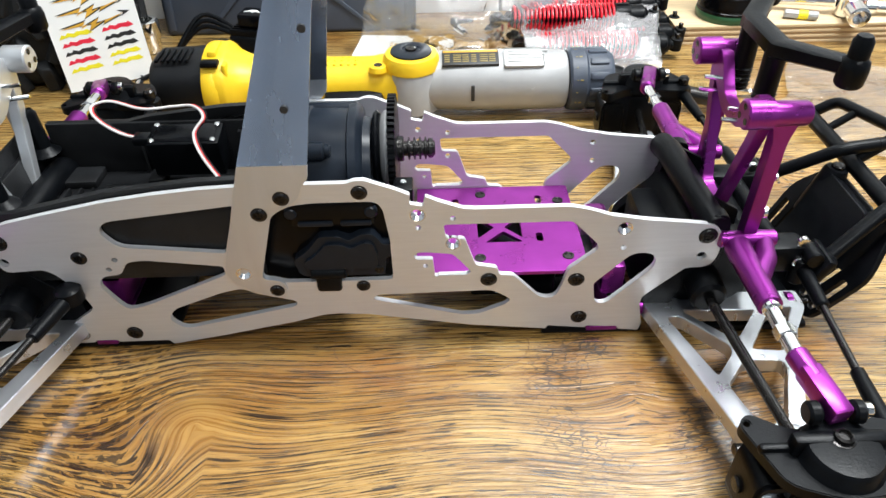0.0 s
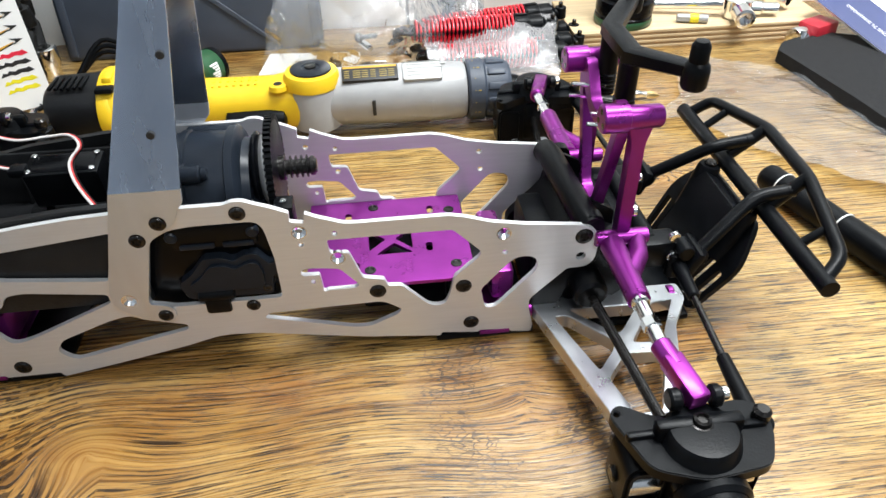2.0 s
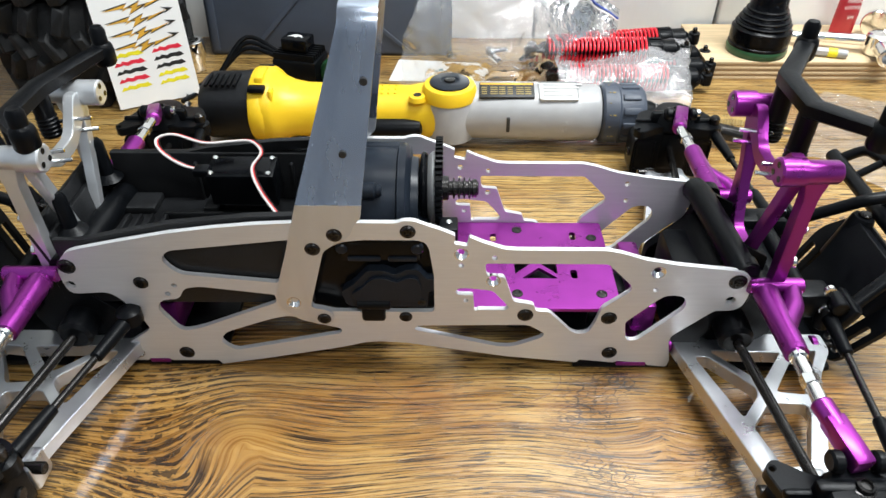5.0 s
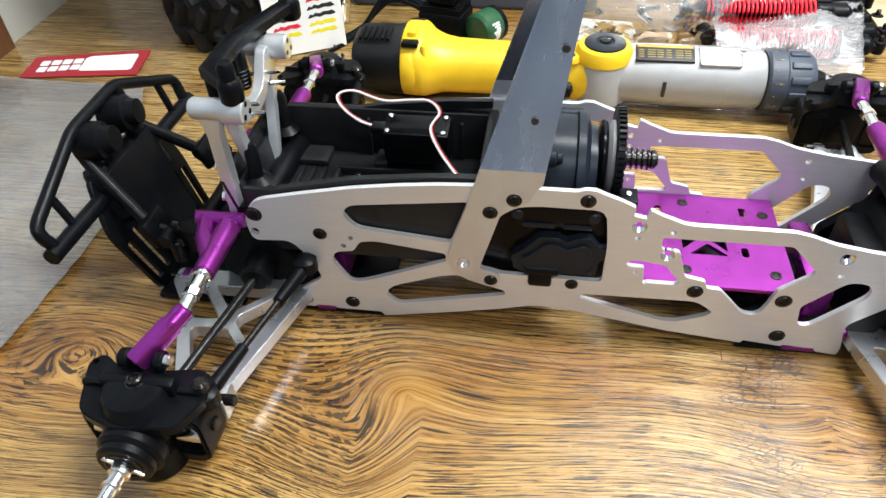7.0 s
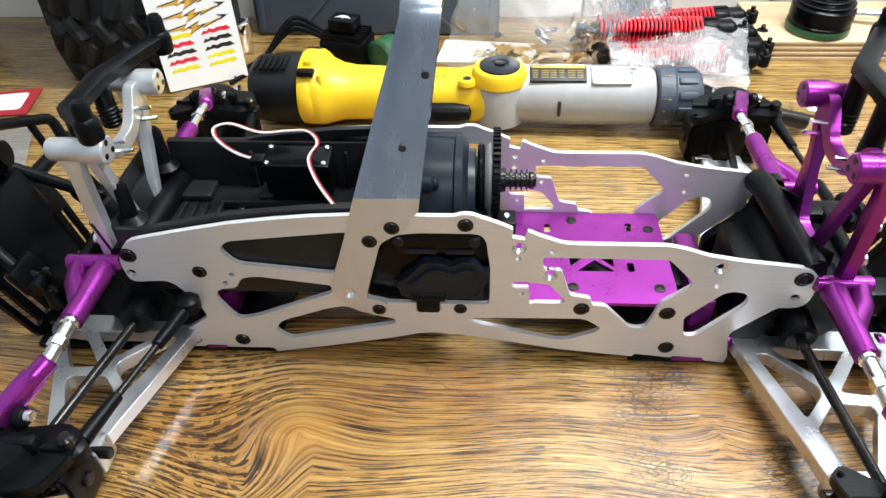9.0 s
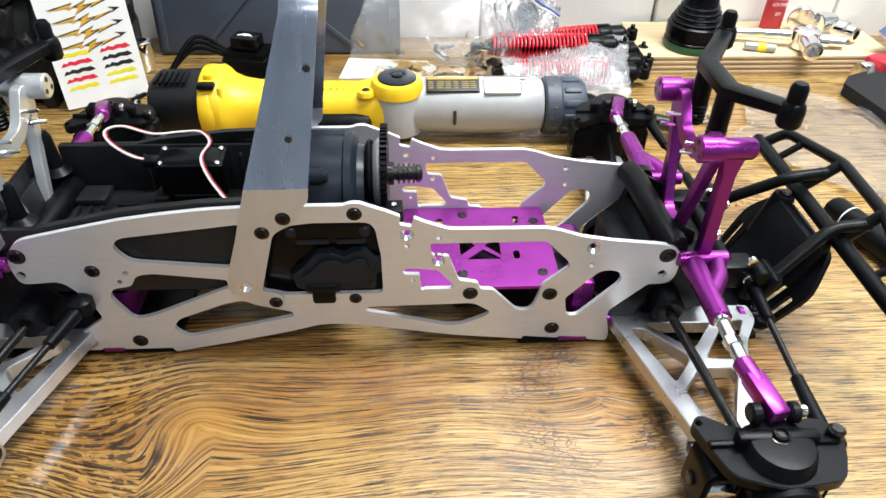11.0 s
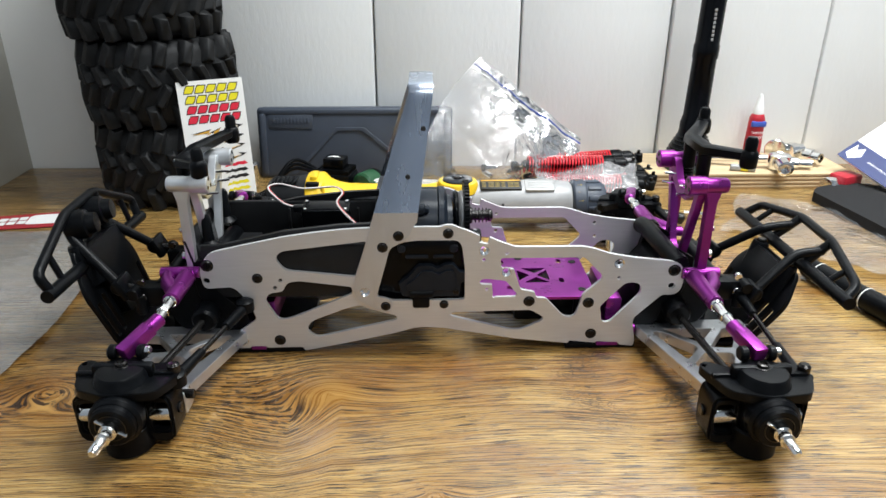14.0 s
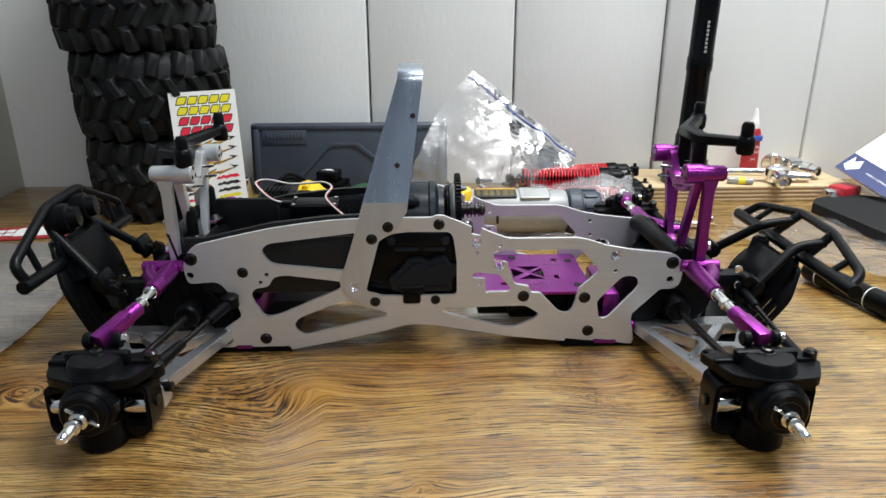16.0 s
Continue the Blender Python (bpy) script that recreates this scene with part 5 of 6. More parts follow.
bm = along(bmesh.new(), [(-167, 31, 28, 30), (-165, 34, 30, 31), (-160, 36, 31, 32), (-148, 36, 31, 32), (-145, 35, 30, 31), (-140, 31, 27, 29), (-130, 26, 24, 28), (-118, 24.5, 23, 27), (-90, 23.5, 22.5, 27), (-50, 23, 22, 27), (-25, 23.5, 22, 27), (-10, 25, 24, 28), (8, 26, 25, 29), (16, 24, 23, 29), (20, 20, 20, 29)], flat=0.85)
hous = part("handle_housing", bm, YELLOW, drill, "yellow plastic handle housing")
for k in range(3):
    for q in range(7):
        part("grip_dot", lathe(bmesh.new(), (-74 + q * 6, 276 + k * 7, 48), (-74 + q * 6, 276 + k * 7, 50), ((0, 1.4), (1.4 - 0.3 * abs(k - 1), 1.2), (1.9 - 0.3 * abs(k - 1), 0)), 8), YELLOW, hous)
bm = bmesh.new()
lathe(bm, (-165, AX(-165), 31), (-150, AX(-150), 31), ((0, 33), (1, 37), (3, 38), (11, 38), (14, 36), (15, 32)), 32)
bmesh.ops.scale(bm, vec=(1, 1, 0.84), verts=bm.verts)
bmesh.ops.translate(bm, vec=(0, 0, 6), verts=bm.verts)
part("flange", bm, YELLOW, hous)
for y in (262, 304):
    part("flange_notch", box(bmesh.new(), -164, -149, y - 5, y + 5, 56, 61, 2), BLACK, hous)
bm = bmesh.new()
box(bm, -160, -152, 270, 296, 54, 65, 2)
box(bm, -147, -143, 258, 268, 40, 58, 1.5)
part("latch", bm, YELLOW, hous)
bm = along(bmesh.new(), [(22, 22, 22, 29), (24, 25, 25, 29), (60, 26, 26, 29), (110, 26, 26, 29), (140, 25, 25, 29), (143, 23, 23, 29)])
part("gear_housing", bm, GREYPL, drill, "silver-grey gear housing")
bm = bmesh.new()
lathe(bm, (10, 277, 44), (10, 277, 58.5), ((0, 22), (1.5, 24), (9, 24), (13, 22), (14, 18), (14.4, 0)), 32)
part("pivot_head", bm, YELLOW, drill)
bm = bmesh.new()
lathe(bm, (11, 276, 6), (11, 276, 46), ((0, 18), (3, 22.5), (36, 23), (40, 21)), 32)
part("swivel_drum", bm, GREYPL, drill, "silver-grey swivel drum")
bm = bmesh.new()
lathe(bm, (10, 277, 56.5), (10, 277, 61), ((0, 18), (3, 17.5), (4, 15), (4.2, 8), (3, 7), (3, 0)), 24)
part("pivot_cap", bm, SMOKE, drill)
bm = bmesh.new()
lathe(bm, (-18, 266, 47), (-18, 266, 53), ((0, 8), (4, 7), (5, 4), (4, 3), (4, 0)), 14)
part("boss", bm, YELLOW, drill)
bm = bmesh.new()
lathe(bm, (-18, 266, 51.5), (-18, 266, 53), ((0, 3.6), (0.6, 3.4), (0.7, 1.2), (0.2, 0)), 12)
part("screw", bm, SCREW, drill)
bm = bmesh.new()
lathe(bm, (10, 277, 60), (10, 277, 62.5), ((0, 5), (1.5, 4.6), (2.4, 2.2), (1.6, 0)), 12)
part("screw", bm, SCREW, drill)
bm = along(bmesh.new(), [(-66, 8, 5, 14), (-64, 14, 9, 14), (-30, 15, 10, 14), (-16, 13, 9, 14), (-14, 8, 5, 14)])
bmesh.ops.translate(bm, vec=(0, -17, 8), verts=bm.verts)
part("trigger_paddle", bm, BLACK, drill, "dark grey trigger paddle")
bm = along(bmesh.new(), [(144, 24.5, 24.5, 29), (146, 26.5, 26.5, 29), (158, 27, 27, 29), (160, 25, 25, 29), (178, 25, 25, 29), (182, 22, 22, 29), (183, 14, 14, 29)])
collar = part("clutch_collar", bm, CASEPL, drill, "black clutch collar with numbers")
for k in range(12):
    a = 2 * math.pi * k / 12
    m = Matrix.Translation((169, AX(169), 29)) @ Matrix.Rotation(a, 4, "X")
    part("collar_grip", box(bmesh.new(), -8, 8, -3.4, 3.4, 23.5, 26.6, 1.6, m), CASEPL, collar)
bm = bmesh.new()
for k in range(16):
    a = 2 * math.pi * k / 16
    m = Matrix.Translation((152, AX(152), 29)) @ Matrix.Rotation(a, 4, "X")
    box(bm, -3, -1.6, -0.3, 0.3, 26.4, 27.15, 0.1, m)
    if k % 2:
        box(bm, 0, 2.4, -0.6, 0.6, 26.4, 27.15, 0.1, m)
part("dial_mark", bm, DULLGOLD, collar)
bm = along(bmesh.new(), [(183, 13, 13, 28), (190, 12, 12, 28), (196, 9, 9, 28), (206, 7, 7, 28), (207, 4, 4, 28)])
part("chuck", bm, BLACK, drill)
lab = bmesh.new()
LBM = Matrix.Translation((0, 280, 29)) @ Matrix.Rotation(radians(18), 4, "X")
box(lab, 36, 84, -9, 9, 23.6, 26.6, 0.6, LBM)
lb1 = part("warning_label", lab, KINK, drill, "black warning label with yellow lines")
bm = bmesh.new()
box(bm, 37, 83, 5.6, 8, 26.4, 26.9, 0.1, LBM)
part("label_band", bm, OINK, lb1)
bm = bmesh.new()
for k in range(4):
    for j in range(6):
        x = 38 + j * 7.5
        box(bm, x, x + 4.5 + (k * 3 + j * 5) % 3, 2 - k * 2.6, 3 - k * 2.6, 26.5, 26.9, 0.05, LBM)
part("text_line", bm, DULLGOLD, lb1)
bm = bmesh.new()
for k in range(4):
    box(bm, 92, 126 - k * 3, 6 - k * 4.2, 7.6 - k * 4.2, 25.4, 26.8, 0.3, LBM)
box(bm, 88, 122, -12, 10, 24.6, 26.2, 2, LBM)
part("raised_panel", bm, PALEGREY, drill)
bm = box(bmesh.new(), 60, 63, 254, 256, 22, 36, 0.5)
part("vent_slot", bm, KINK, drill)
bm = box(bmesh.new(), 110, 113, 254, 256, 22, 33, 0.5)
part("vent_slot", bm, GREYPL, drill)

drill.matrix_basis = pose(0.015, 0, 0)

# ---------- motor and speed controller behind the drill ----------
esc = thing("speed_controller", "black finned speed controller with cooling fan", "electronics")
m = Matrix.Translation((-130, 396, 0)) @ Matrix.Rotation(radians(-14), 4, "Z")
bm = box(bmesh.new(), -24, 24, -18, 18, 0, 32, 3, m)
part("body", bm, BLACK, esc)
for k in range(7):
    part("fin", box(bmesh.new(), -22, 22, -16 + k * 5, -14 + k * 5, 31, 38, 0.5, m), BLACK, esc)
bm = box(bmesh.new(), -14, 14, -12, 10, 38, 52, 2, m)
part("fan_shroud", bm, BLACK_S, esc)
bm = turned(sheet([rounded([(-9, -3), (-2, -1), (0, -4), (2, -1), (9, -3), (3, 3), (-3, 3)], 0.8)], 0.4, 0.1), m @ Matrix.Translation((0, -2, 52.2)))
part("emblem", bm, PAPER, esc)
motor = thing("brushless_motor", "green and black brushless motor can with white print", "motor")
bm = bmesh.new()
lathe(bm, (-96, 372, 18), (-78, 398, 18), ((0, 10), (1, 15), (4, 17.5), (28, 17.5), (30.5, 16), (31, 8)), 30)
part("can", bm, GREEN, motor)
bm = bmesh.new()
lathe(bm, (-82, 392, 18), (-78, 398, 18), ((0, 17.8), (5, 17.8), (7, 15)), 30)
part("end_bell", bm, BLACK, motor)
bm = bmesh.new()
for k in range(10):
    a = radians(60 + k * 9)
    mm = basis((-96, 372, 18), (-78, 398, 18))[0] @ Matrix.Rotation(a, 4, "Z")
    box(bm, 17.2, 17.9, -1.0, 1.0, 8 + (k % 3) * 2, 18, 0.1, mm)
part("print_mark", bm, PAPER, motor)
for k in range(3):
    cab = thing("motor_cable", "thin black cable lying behind the battery", "cable", "cables by the case")
    bm = bmesh.new()
    tube(bm, smooth_path([(-150, 402 + k * 4, 24), (-190, 414 + k * 3, 30 + 5 * k), (-222, 400 - k * 6, 6), (-244, 372 - k * 12, 2.6)]), 2.4, 8)
    part("sleeve", bm, BLACK, cab)

# ---------- socket by the stickers ----------
sock = thing("socket", "chrome hex socket standing on the bench", "socket")
bm = bmesh.new()
lathe(bm, (-252, 428, 0), (-252, 428, 34), ((0, 9), (1, 10.5), (12, 10.5), (15, 12.5), (33, 12.8), (34, 11.5), (34, 8), (24, 7.5), (24, 0)), 22)
part("barrel", bm, CHROME, sock)

# ---------- parts card with chequered mark ----------
card = thing("parts_card", "white printed card with teal chequered mark", "card")
bm = sheet([rounded([(-40, 402), (68, 398), (66, 446), (-32, 456)], 1)], 0.5, 0.1)
part("paper", bm, PAPER, card)
bm = bmesh.new()
for i in range(6):
    for j in range(4):
        if (i + j) % 2 == 0:
            box(bm, 8 + i * 5, 12.8 + i * 5, 412 + j * 5, 416.8 + j * 5, 0.5, 0.7, 0)
part("chequer", bm, TEAL, card)


# ---------- red shock absorbers in a bag ----------
def shock(name_x, y, z, yaw, pitch=0):
    t = thing("shock_absorber", "black shock absorber with red coil spring", "shock absorber", "bagged shock absorbers")
    bm = bmesh.new()
    lathe(bm, (0, 0, 0), (-1, 0, 0), ((0, 9), (1, 11), (14, 11), (15, 12.5), (30, 12.5), (32, 10), (130, 9), (132, 6)), 20)
    lathe(bm, (0, 0, 0), (1, 0, 0), ((0, 9), (3, 8), (5, 5), (14, 5), (15, 3)), 14)
    part("body", bm, BLACK, t)
    bm = bmesh.new()
    for k in range(8):
        a = 2 * math.pi * k / 8
        box(bm, -29, -16, -2.6, 2.6, 11.6, 13.4, 0.6, Matrix.Rotation(a, 4, "X"))
    part("collar_grip", bm, BLACK, t)
    bm = bmesh.new()
    rod(bm, (12, 0, -6), (12, 0, 6), 6, 14)
    part("eyelet", bm, BLACK, t)
    bm = bmesh.new()
    rod(bm, (12, 0, 5.5), (12, 0, 11), 2.4, 10)
    part("screw", bm, SCREW, t)
    bm = bmesh.new()
    n = 25
    tube(bm, [(-31 - 102 * k / (n * 14), 12.6 * math.cos(2 * math.pi * k / 14), 12.6 * math.sin(2 * math.pi * k / 14)) for k in range(n * 14)], 1.35, 6)
    part("coil_spring", bm, RED, t, "red coil spring")
    bm = bmesh.new()
    rod(bm, (-132, 0, 0), (-150, 0, 0), 2.2, 10)
    rod(bm, (-148, -5, 0), (-148, 5, 0), 6, 12)
    part("shaft_end", bm, SCREW, t)
    t.matrix_basis = pose(name_x * MM, y * MM, z * MM, 0, pitch, yaw)
    return t


sh = shock(262, 462, 15, 7, 2)
for x, y, z, w, p in ((290, 436, 15, 10, 2), (270, 424, 39, 8, -1), (276, 379, 15, 3, 2), (288, 407, 14, 8, 2), (254, 396, 38, 4, 1)):
    copy_thing(sh, pose(x * MM, y * MM, z * MM, 0, p, w))


def film(name, label, fn, nx, ny, material, category="plastic bag", two=None):
    """A crinkled sheet of plastic over a grid; fn(u, v) gives its place."""
    t = thing(name, label, category)
    bm = bmesh.new()
    g = [[bm.verts.new(fn(i / nx, j / ny)) for j in range(ny + 1)] for i in range(nx + 1)]
    for i in range(nx):
        for j in range(ny):
            bm.faces.new((g[i][j], g[i + 1][j], g[i + 1][j + 1], g[i][j + 1]))
    o = part("film", bm, material, t)
    o.visible_shadow = True
    return t


def crumple(p, amp, sc=0.03):
    v = Vector(p)
    return v + Vector((noise.noise(v * sc), noise.noise(v * sc + Vector((9, 3, 1))), noise.noise(v * sc + Vector((2, 8, 5))))) * amp + Vector((noise.noise(v * sc * 4), noise.noise(v * sc * 4 + Vector((5, 5, 1))), noise.noise(v * sc * 4 + Vector((1, 7, 5))))) * amp * 0.3


def over_shocks(u, v):
    x = 128 + 128 * u + 10 * v
    y = 330 + 96 * v - 14 * u
    return crumple((x, y, 6 + 38 * math.sin(min(1, v * 1.25) * math.pi / 2) ** 0.8), 7, 0.035)


pb = film("parts_bag", "clear crinkled plastic bag over red springs", over_shocks, 40, 36, FILM_W)
bm = bmesh.new()
tube(bm, [over_shocks(1.0, k / 30) + Vector((0, 0, 0.4)) for k in range(31)], 0.6, 6)
part("seam", bm, FILM_M, pb, "sealed edge of the bag")


def zip_front(u, v):
    # upper edge runs down to the right, like a leaning half-empty bag
    top = Vector((60, 430, 174)).lerp(Vector((200, 430, 60)), u)
    bot = Vector((-30, 366, 6)).lerp(Vector((170, 372, 10)), u)
    mid = Vector((-22, 385, 92)).lerp(Vector((190, 392, 40)), u)
    p = bot.lerp(mid, v).lerp(mid.lerp(top, v), v)
    return crumple(p + Vector((0, -22 * math.sin(math.pi * v) * (1 - abs(2 * u - 1) ** 2), 0)), 13 - 9 * v, 0.022)


zb = film("zip_bag", "clear zip-top plastic bag standing against the wall", zip_front, 44, 40, FILM)


def zip_back(u, v):
    return zip_front(u, v) + Vector((3, 12 + 8 * math.sin(math.pi * v), 1))


bm = bmesh.new()
g = [[bm.verts.new(zip_back(i / 24, j / 20)) for j in range(21)] for i in range(25)]
for i in range(24):
    for j in range(20):
        bm.faces.new((g[i][j], g[i + 1][j], g[i + 1][j + 1], g[i][j + 1]))
part("film_back", bm, FILM, zb)
for dv, material in ((0.96, BINK), (0.93, WHITEPL)):
    bm = bmesh.new()
    tube(bm, [zip_front(k / 30, dv) + Vector((0, -0.6, 0)) for k in range(31)], 0.7, 6)
    part("zip_strip", bm, material, zb)
bits = thing("small_parts", "black screws and linkage parts in the clear bag", "hardware")
for k in range(16):
    bm = bmesh.new()
    p = Vector((20 + 100 * random.random(), 388 + 22 * random.random(), 3.5 + 30 * random.random() * (k % 2)))
    d = Vector((random.uniform(-1, 1), random.uniform(-1, 1), random.uniform(-0.2, 0.4))).normalized()
    rod(bm, p, p + d * random.uniform(10, 34), random.choice((1.6, 2.4, 3.6)), 10)
    rod(bm, p, p + d * 4, random.choice((3.4, 5)), 10)
    part("bolt", bm, random.choice((SCREW, BLACK, CHROME, SCREW)), bits)

# ---------- plywood board with tools ----------
ply = thing("plywood_board", "pale plywood offcut with visible plies", "board")
for k in range(7):
    bm = box(bmesh.new(), 296 + 0.4 * (k % 2), 582, 410 + 0.4 * (k % 2), 515, k * 2.8, k * 2.8 + 2.8, 0.15)
    part("ply", bm, PLY if k % 2 == 0 else PLY_D, ply)
ZB = 19.6
torch = thing("torch", "tall black aluminium torch standing on its lens", "torch")
bm = bmesh.new()
TX, TY = 357, 440
lathe(bm, (TX, TY, ZB), (TX + 8, TY + 6, ZB + 330), ((0, 29), (1, 31), (10, 31), (11, 30), (13, 30), (14, 31), (26, 31), (28, 28), (48, 19.5), (54, 18.5), (66, 18.5), (68, 17.2), (72, 17.2), (74, 16), (150, 15.4), (152, 16.6), (168, 16.6), (170, 15.6), (250, 15.6), (330, 15.8)), 30)
part("barrel", bm, BLACK_S, torch)
bm = bmesh.new()
for h in (30, 35, 40, 45):
    lathe(bm, (TX + h * 0.024, TY + h * 0.018, ZB + h), (TX + h * 0.024, TY + h * 0.018, ZB + h + 3), ((0, 29.4 - (h - 28) * 0.5), (1.5, 30 - (h - 28) * 0.5), (3, 28 - (h - 28) * 0.5)), 26)
part("cooling_ring", bm, BLACK_S, torch)
bm = bmesh.new()
lathe(bm, (TX, TY, ZB + 0.2), (TX, TY, ZB + 9), ((0, 30.6), (4, 31.6), (6, 31.6), (8, 31)), 30)
part("bezel", bm, GREEN, torch, "dark green bezel")
bm = bmesh.new()
for k in range(8):
    box(bm, -1.5, 1.5, -16.6, -15.4, 175 + k * 5.2, 178.6 + k * 5.2, 0.2, Matrix.Translation((TX + 4.6, TY + 3.5, ZB)) @ Matrix.Rotation(radians(-4), 4, "Z"))
part("print_bar", bm, GREYPL, torch)

glue = thing("threadlocker_tube", "red threadlocker tube with white cap and blue band", "tube")
GX, GY = 470, 490
bm = bmesh.new()
rows = []
for z, w, d in ((0, 13.5, 1.4), (6, 13.4, 4), (22, 12.8, 8), (58, 11.2, 10), (64, 9, 9), (67, 6, 6)):
    rows.append([bm.verts.new((GX + w * math.cos(a), GY + d * math.sin(a), ZB + z)) for a in [2 * math.pi * k / 20 for k in range(20)]])
for p, q in zip(rows, rows[1:]):
    for i in range(20):
        bm.faces.new((p[i], p[(i + 1) % 20], q[(i + 1) % 20], q[i]))
bm.faces.new(list(reversed(rows[0]))), bm.faces.new(rows[-1])
part("tube_body", bm, REDTUBE, glue)
bm = bmesh.new()
lathe(bm, (GX, GY, ZB + 65), (GX, GY, ZB + 94), ((0, 7.5), (10, 7), (12, 5.5), (25, 3.4), (29, 1.8)), 16)
part("cap", bm, WHITEPL, glue)
bm = box(bmesh.new(), GX - 10.5, GX + 10.5, GY - 10.8, GY - 5, ZB + 48, ZB + 56, 1.5)
part("band", bm, BINK, glue)


def text(name, words, size, m, material, parent):
    cu = bpy.data.curves.new(name, "FONT")
    cu.body, cu.size, cu.extrude, cu.align_x = words, size, 0.06, "CENTER"
    ob = bpy.data.objects.new(name, cu)
    scene.collection.objects.link(ob)
    me = bpy.data.meshes.new_from_object(ob.evaluated_get(bpy.context.evaluated_depsgraph_get()))
    bpy.data.objects.remove(ob)
    b = bmesh.new()
    b.from_mesh(me)
    bpy.data.meshes.remove(me)
    return part(name, turned(b, m), material, parent, "", False)


FR = Matrix.Translation((GX, GY - 10.2, ZB)) @ Matrix.Rotation(radians(90), 4, "X")
text("lettering", "THREAD", 5.2, FR @ Matrix.Translation((0, 38, 0)), PAPER, glue)
text("lettering", "LOCKER", 5.2, FR @ Matrix.Translation((0, 31, 0)), PAPER, glue)
text("lettering", "271", 5.0, FR @ Matrix.Translation((0, 20, 0)), PAPER, glue)

ratchet = thing("ratchet", "chrome ratchet wrench with a socket", "ratchet")
bm = bmesh.new()
tube(bm, [(352, 418, ZB + 9), (400, 404, ZB + 12), (432, 392, ZB + 14)], [5, 5.4, 6], 14)
part("handle", bm, CHROME, ratchet)
bm = bmesh.new()
lathe(bm, (448, 388, ZB), (448, 388, ZB + 24), ((0, 12), (2, 15), (20, 15), (22, 13), (23, 9), (22, 8), (22, 0)), 24)
part("head", bm, CHROME, ratchet)
bm = bmesh.new()
lathe(bm, (446, 384, ZB + 13), (440, 352, ZB + 11), ((0, 8), (10, 8), (12, 10), (33, 10.5), (34, 9), (34, 6.5), (24, 6), (24, 0)), 18)
part("hex_socket", bm, CHROME, ratchet)
loose = []
for x, y, z, tx, ty, r, n in ((456, 392, 10, 494, 384, 8, 38), (478, 428, 14, 500, 436, 13, 26), (462, 432, 16, 470, 446, 15, 16), (500, 418, 12, 508, 404, 11, 24)):
    s_ = thing("socket", "loose chrome socket on the plywood", "socket", "loose sockets")
    loose.append(s_)
    bm = bmesh.new()
    d = Vector((tx - x, ty - y, 0)).normalized()
    a = Vector((x, y, ZB + r + 0.3))
    lathe(bm, a, a + d, ((0, r - 1), (1, r), (n * 0.5, r), (n * 0.55, r * 0.8), (n - 1, r * 0.8), (n, r * 0.7), (n, r * 0.5), (n - 8, r * 0.45), (n - 8, 0)), 18)
    part("barrel", bm, CHROME, s_)
marker = thing("bit_driver", "short black bit with a yellow band", "bit")
bm = bmesh.new()
rod(bm, (378, 384, ZB + 5), (392, 380, ZB + 5), 4.6, 6)
rod(bm, (400, 378, ZB + 5), (410, 375, ZB + 5), 4.6, 12)
part("shank", bm, GREYPL, marker)
bm = bmesh.new()
rod(bm, (391, 380.4, ZB + 5), (400.5, 377.9, ZB + 5), 4.9, 12)
part("band", bm, YINK, marker)

for ob in (ratchet, marker, *loose):
    ob.matrix_basis = pose(0.036, 0.044, 0)

rod_t = thing("drill_bit", "twist drill bit in the screwdriver chuck", "drill bit")
bm = bmesh.new()
lathe(bm, (207, 277, 27), (296, 268, 10), ((0, 5), (60, 5.5), (61, 7), (88, 7), (90, 4)), 14)
part("shank", bm, SCREW, rod_t)
bm = bmesh.new()
for k in range(24):
    t = k / 23
    p = Vector((230, 284, 14)).lerp(Vector((296, 292, 10)), t)
    rod(bm, p + Vector((0, -3, 0)), p + Vector((2, 3, 3)), 1.6, 6, 0.3)
part("flute", bm, BRASS, rod_t)
bit = thing("screwdriver_bit", "brass-tipped screwdriver bit lying on the bench", "screwdriver bit")
bm = bmesh.new()
lathe(bm, (306, 299, 5), (346, 288, 5), ((0, 4.4), (22, 4.4), (24, 3), (30, 3), (31, 4), (38, 2), (41, 0.6)), 6)
part("shank", bm, CHROME, bit)
bm = bmesh.new()
lathe(bm, (335, 291, 5), (346, 288, 5), ((0, 4), (6, 3.4), (11.6, 0.8)), 8)
part("tip", bm, BRASS, bit)

# ---------- foam, booklet, odds and ends at the right ----------
foam = thing("foam_sheet", "charcoal grey foam sheet", "foam")
bm = sheet([rounded([(496, 354), (510, 372), (560, 394), (700, 330), (700, 110), (560, 140), (516, 188), (512, 240)], 3)], 13, 1.5)
part("foam", turned(bm, Matrix.Translation((0, 0, 0.4))), FOAM, foam)
book = thing("booklet", "printed catalogue with a navy band leaning over the tools", "booklet")
# leaning sheet: lower edge on the foam, upper edge on the wall
BA, BB, BC = Vector((556, 412, 44)), Vector((592, 335, 16)), Vector((655, 455, 88))
bx, by = (BB - BA), (BC - BA)
bn = bx.cross(by).normalized()
BMX = Matrix(((bx.x, by.x, bn.x, BA.x), (bx.y, by.y, bn.y, BA.y), (bx.z, by.z, bn.z, BA.z), (0, 0, 0, 1)))


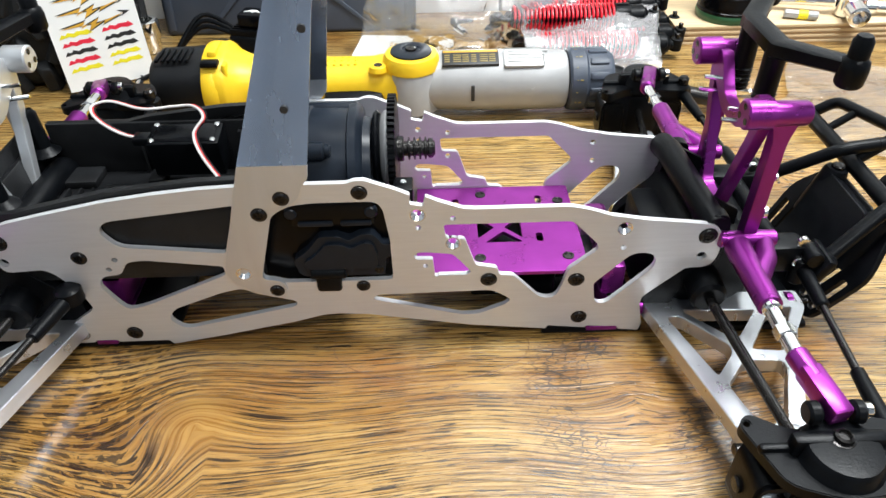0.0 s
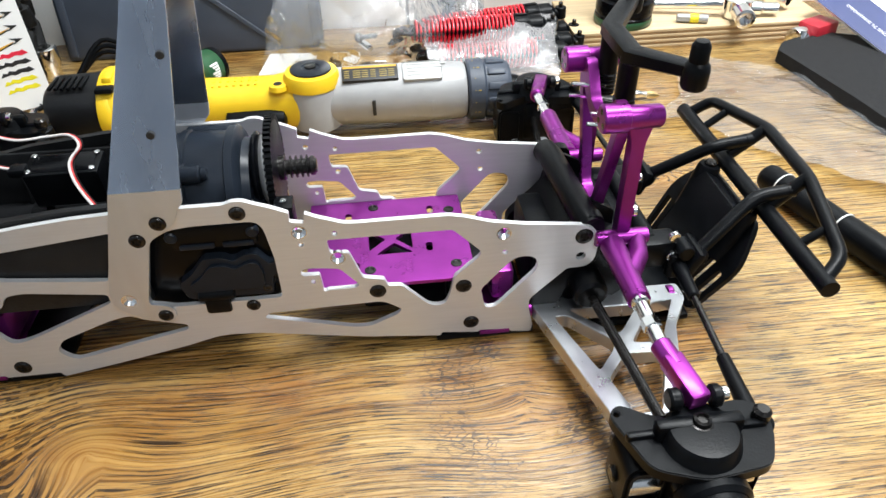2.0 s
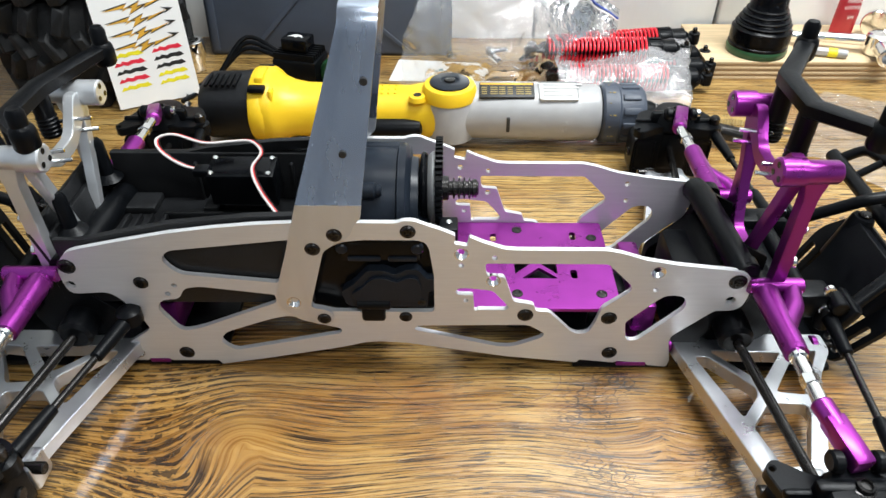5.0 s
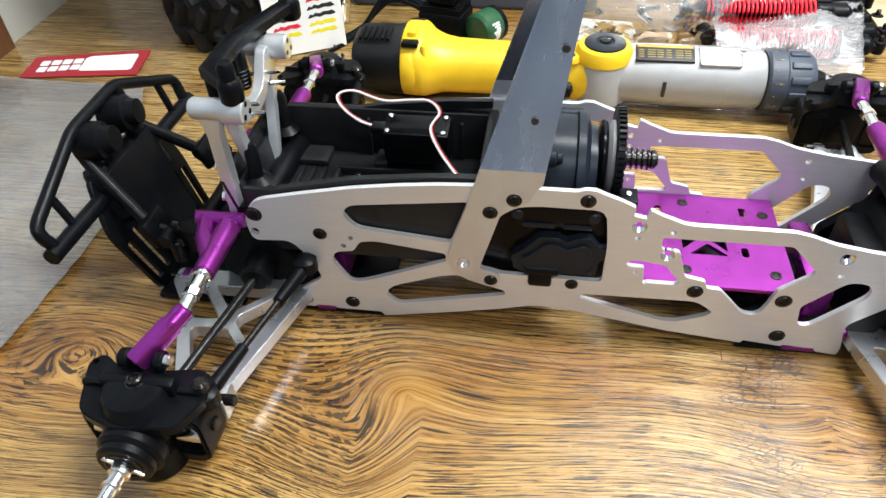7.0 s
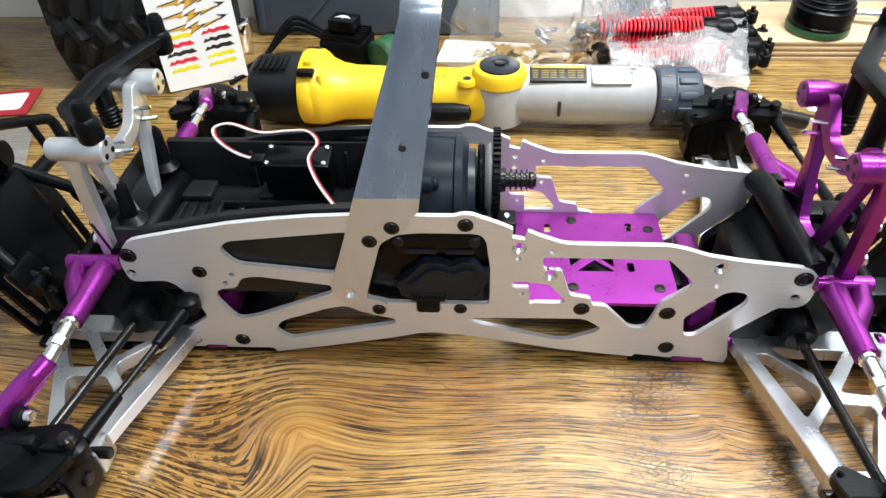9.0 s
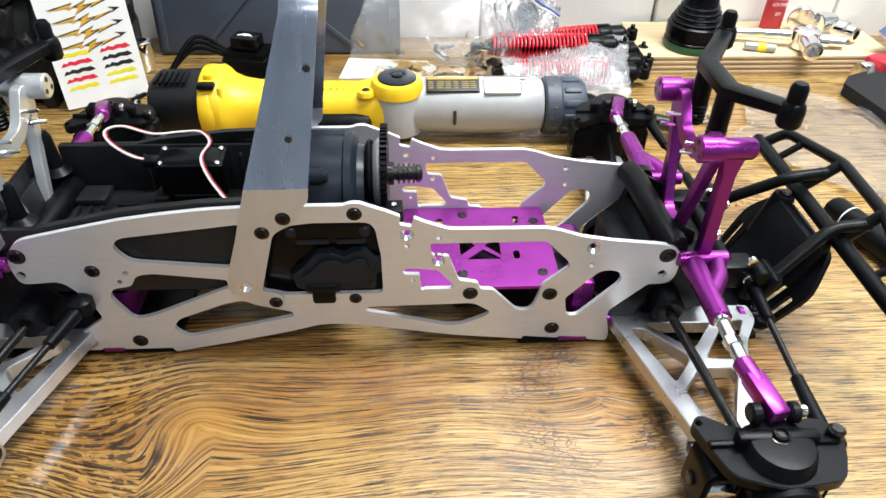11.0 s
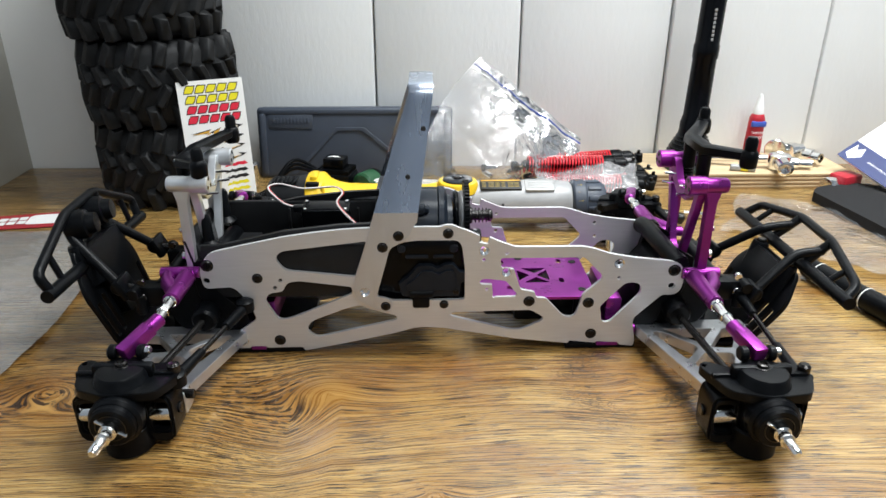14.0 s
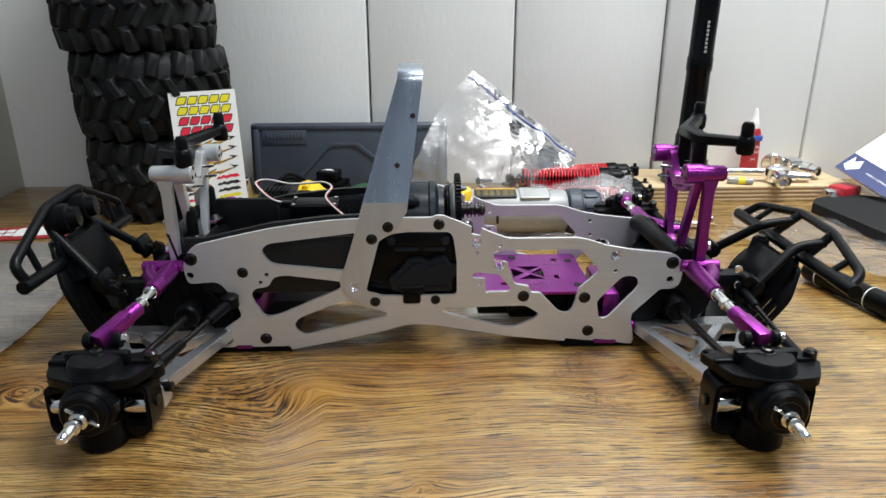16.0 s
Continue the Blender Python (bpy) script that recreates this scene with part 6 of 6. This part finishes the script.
def on_book(name, pts, off, thick, material):
    bm = bmesh.new()
    lo = [bm.verts.new(BMX @ Vector((u, v, off))) for u, v in pts]
    hi = [bm.verts.new(BMX @ Vector((u, v, off + thick))) for u, v in pts]
    bm.faces.new(hi), bm.faces.new(list(reversed(lo)))
    for k in range(len(pts)):
        j = (k + 1) % len(pts)
        bm.faces.new((lo[k], lo[j], hi[j], hi[k]))
    return part(name, bm, material, book, "", False)


on_book("cover", [(-0.05, 0), (1.9, 0), (1.9, 1.0), (-0.05, 1.0)], -2.4, 2.4, PAPER)
on_book("navy_band", [(-0.05, 0), (1.9, 0), (1.9, 0.34), (-0.05, 0.34)], 0.1, 0.2, NAVY)
on_book("green_panel", [(0.35, 0.55), (1.9, 0.55), (1.9, 0.80), (0.35, 0.80)], 0.1, 0.2, GREEN)
for k in range(4):
    on_book("text_bar", [(0.4 + 0.3 * k, 0.62), (0.62 + 0.3 * k, 0.62), (0.62 + 0.3 * k, 0.72), (0.4 + 0.3 * k, 0.72)], 0.4, 0.1, PAPER)
for k in range(6):
    on_book("emblem_bar", [(1.25 + 0.1 * k, 0.06), (1.32 + 0.1 * k, 0.06), (1.32 + 0.1 * k, 0.25), (1.25 + 0.1 * k, 0.25)], 0.4, 0.1, PAPER)
on_book("emblem", [(0.0, 0.10), (0.10, 0.04), (0.22, 0.16), (0.16, 0.30), (0.08, 0.22), (0.02, 0.30)], 0.4, 0.1, PAPER)
u1, v1 = bx.normalized(), by.normalized()
v1 = bn.cross(u1)
TM = Matrix(((u1.x, v1.x, bn.x, 0), (u1.y, v1.y, bn.y, 0), (u1.z, v1.z, bn.z, 0), (0, 0, 0, 1)))
p0 = BMX @ Vector((0.72, 0.14, 0.35))
text("lettering", "EMPOWERING RC SINCE 1997", 5.0, Matrix.Translation(p0) @ TM, PAPER, book)
rollr = thing("furniture_roller", "small metal roller with a red bracket", "roller")
bm = bmesh.new()
lathe(bm, (528, 384, 11), (548, 392, 11), ((0, 6), (1, 10), (4, 11), (16, 11), (19, 9), (20, 4)), 20)
part("wheel", bm, CHROME, rollr)
bm = bmesh.new()
box(bm, 545, 580, 384, 410, 0.3, 24, 3, Matrix.Translation((562, 397, 0)) @ Matrix.Rotation(radians(24), 4, "Z") @ Matrix.Translation((-562, -397, 0)))
part("bracket", bm, REDTUBE, rollr)

baton = thing("rubber_baton", "black rubber rod with thin white rings lying on the bench", "rod")
P0, P1 = Vector((373, 134, 11.2)), Vector((420, -33, 11.2))
bm = bmesh.new()
lathe(bm, P0, P1, ((0, 7), (2, 9.4), (5, 10.4), (20, 10.6), (70, 10.2), (84, 10.8), (110, 11), (140, 9), (166, 9), (168, 7)), 24)
part("grip", bm, BLACK, baton)
for k in (18, 72):
    bm = bmesh.new()
    c = P0.lerp(P1, k / 167)
    lathe(bm, c, c + (P1 - P0).normalized(), ((0, 10.2), (0.1, 11.0), (1.1, 11.0), (1.2, 10.2)), 24)
    part("ring", bm, WHITEPL, baton, "thin white ring")


def flat_bag(u, v):
    a, b, c, d = Vector((332, 240, 0)), Vector((480, 104, 0)), Vector((575, 300, 0)), Vector((412, 362, 0))
    p = a.lerp(b, u).lerp(d.lerp(c, u), v)
    p += Vector((8 * math.sin(6 * v), 9 * math.sin(5 * u + 1), 5 + 3 * math.sin(9 * u) * math.sin(7 * v)))
    return crumple(p, 5, 0.03)


film("polythene_sheet", "clear crinkled polythene sheet flat on the bench", flat_bag, 44, 44, FILM_P, "plastic sheet")


def milky(u, v):
    a, b, c, d = Vector((-350, -62, 3)), Vector((-640, -170, 3)), Vector((-640, 270, 3)), Vector((-412, 264, 3))
    p = a.lerp(b, u).lerp(d.lerp(c, u), v)
    p.z = 3.2 + 26 * math.sin(math.pi * v) * min(1, u * 2.2)
    p.x += 34 * math.sin(math.pi * v) * (1 - u)
    return crumple(p, 4, 0.014)


film("milky_bag", "milky translucent plastic bag lying on the bench", milky, 36, 40, FILM_M)
redcard = thing("packaging_card", "red and white packaging card on the bench", "card")
CM = Matrix.Translation((-553, 306, 1.0)) @ Matrix.Rotation(radians(14), 4, "Z")
bm = turned(sheet([rounded([(0, -38), (118, -50), (122, 2), (4, 4)], 2)], 1.2, 0.2), CM)
part("board", bm, CARDRED, redcard)
bm = turned(sheet([rounded([(56, -34), (110, -40), (112, -6), (60, -4)], 5)], 0.3, 0.05), CM @ Matrix.Translation((0, 0, 1.3)))
part("clear_blister", bm, PAPER, redcard)
for k in range(2):
    for j in range(5):
        bm = turned(sheet([rounded([(14 + j * 11, -18 - k * 13), (23 + j * 11, -19 - k * 13), (24 + j * 11, -9 - k * 13), (15 + j * 11, -8 - k * 13)], 1)], 0.3, 0.05), CM @ Matrix.Translation((0, 0, 1.7)))
        part("print_bar", bm, PAPER, redcard)
# hairline scratch ring in the bench top
scr = thing("scratch_ring", "thin dark curved scratch in the wood", "scratch", "", "structure")
bm = bmesh.new()
tube(bm, [(37 + 57 * math.cos(a), -6 - 26 * math.sin(a), 0.05) for a in [math.pi * (k / 40) * 1.1 - 0.15 for k in range(41)]], 0.22, 5)
part("line", bm, BROWN, scr)
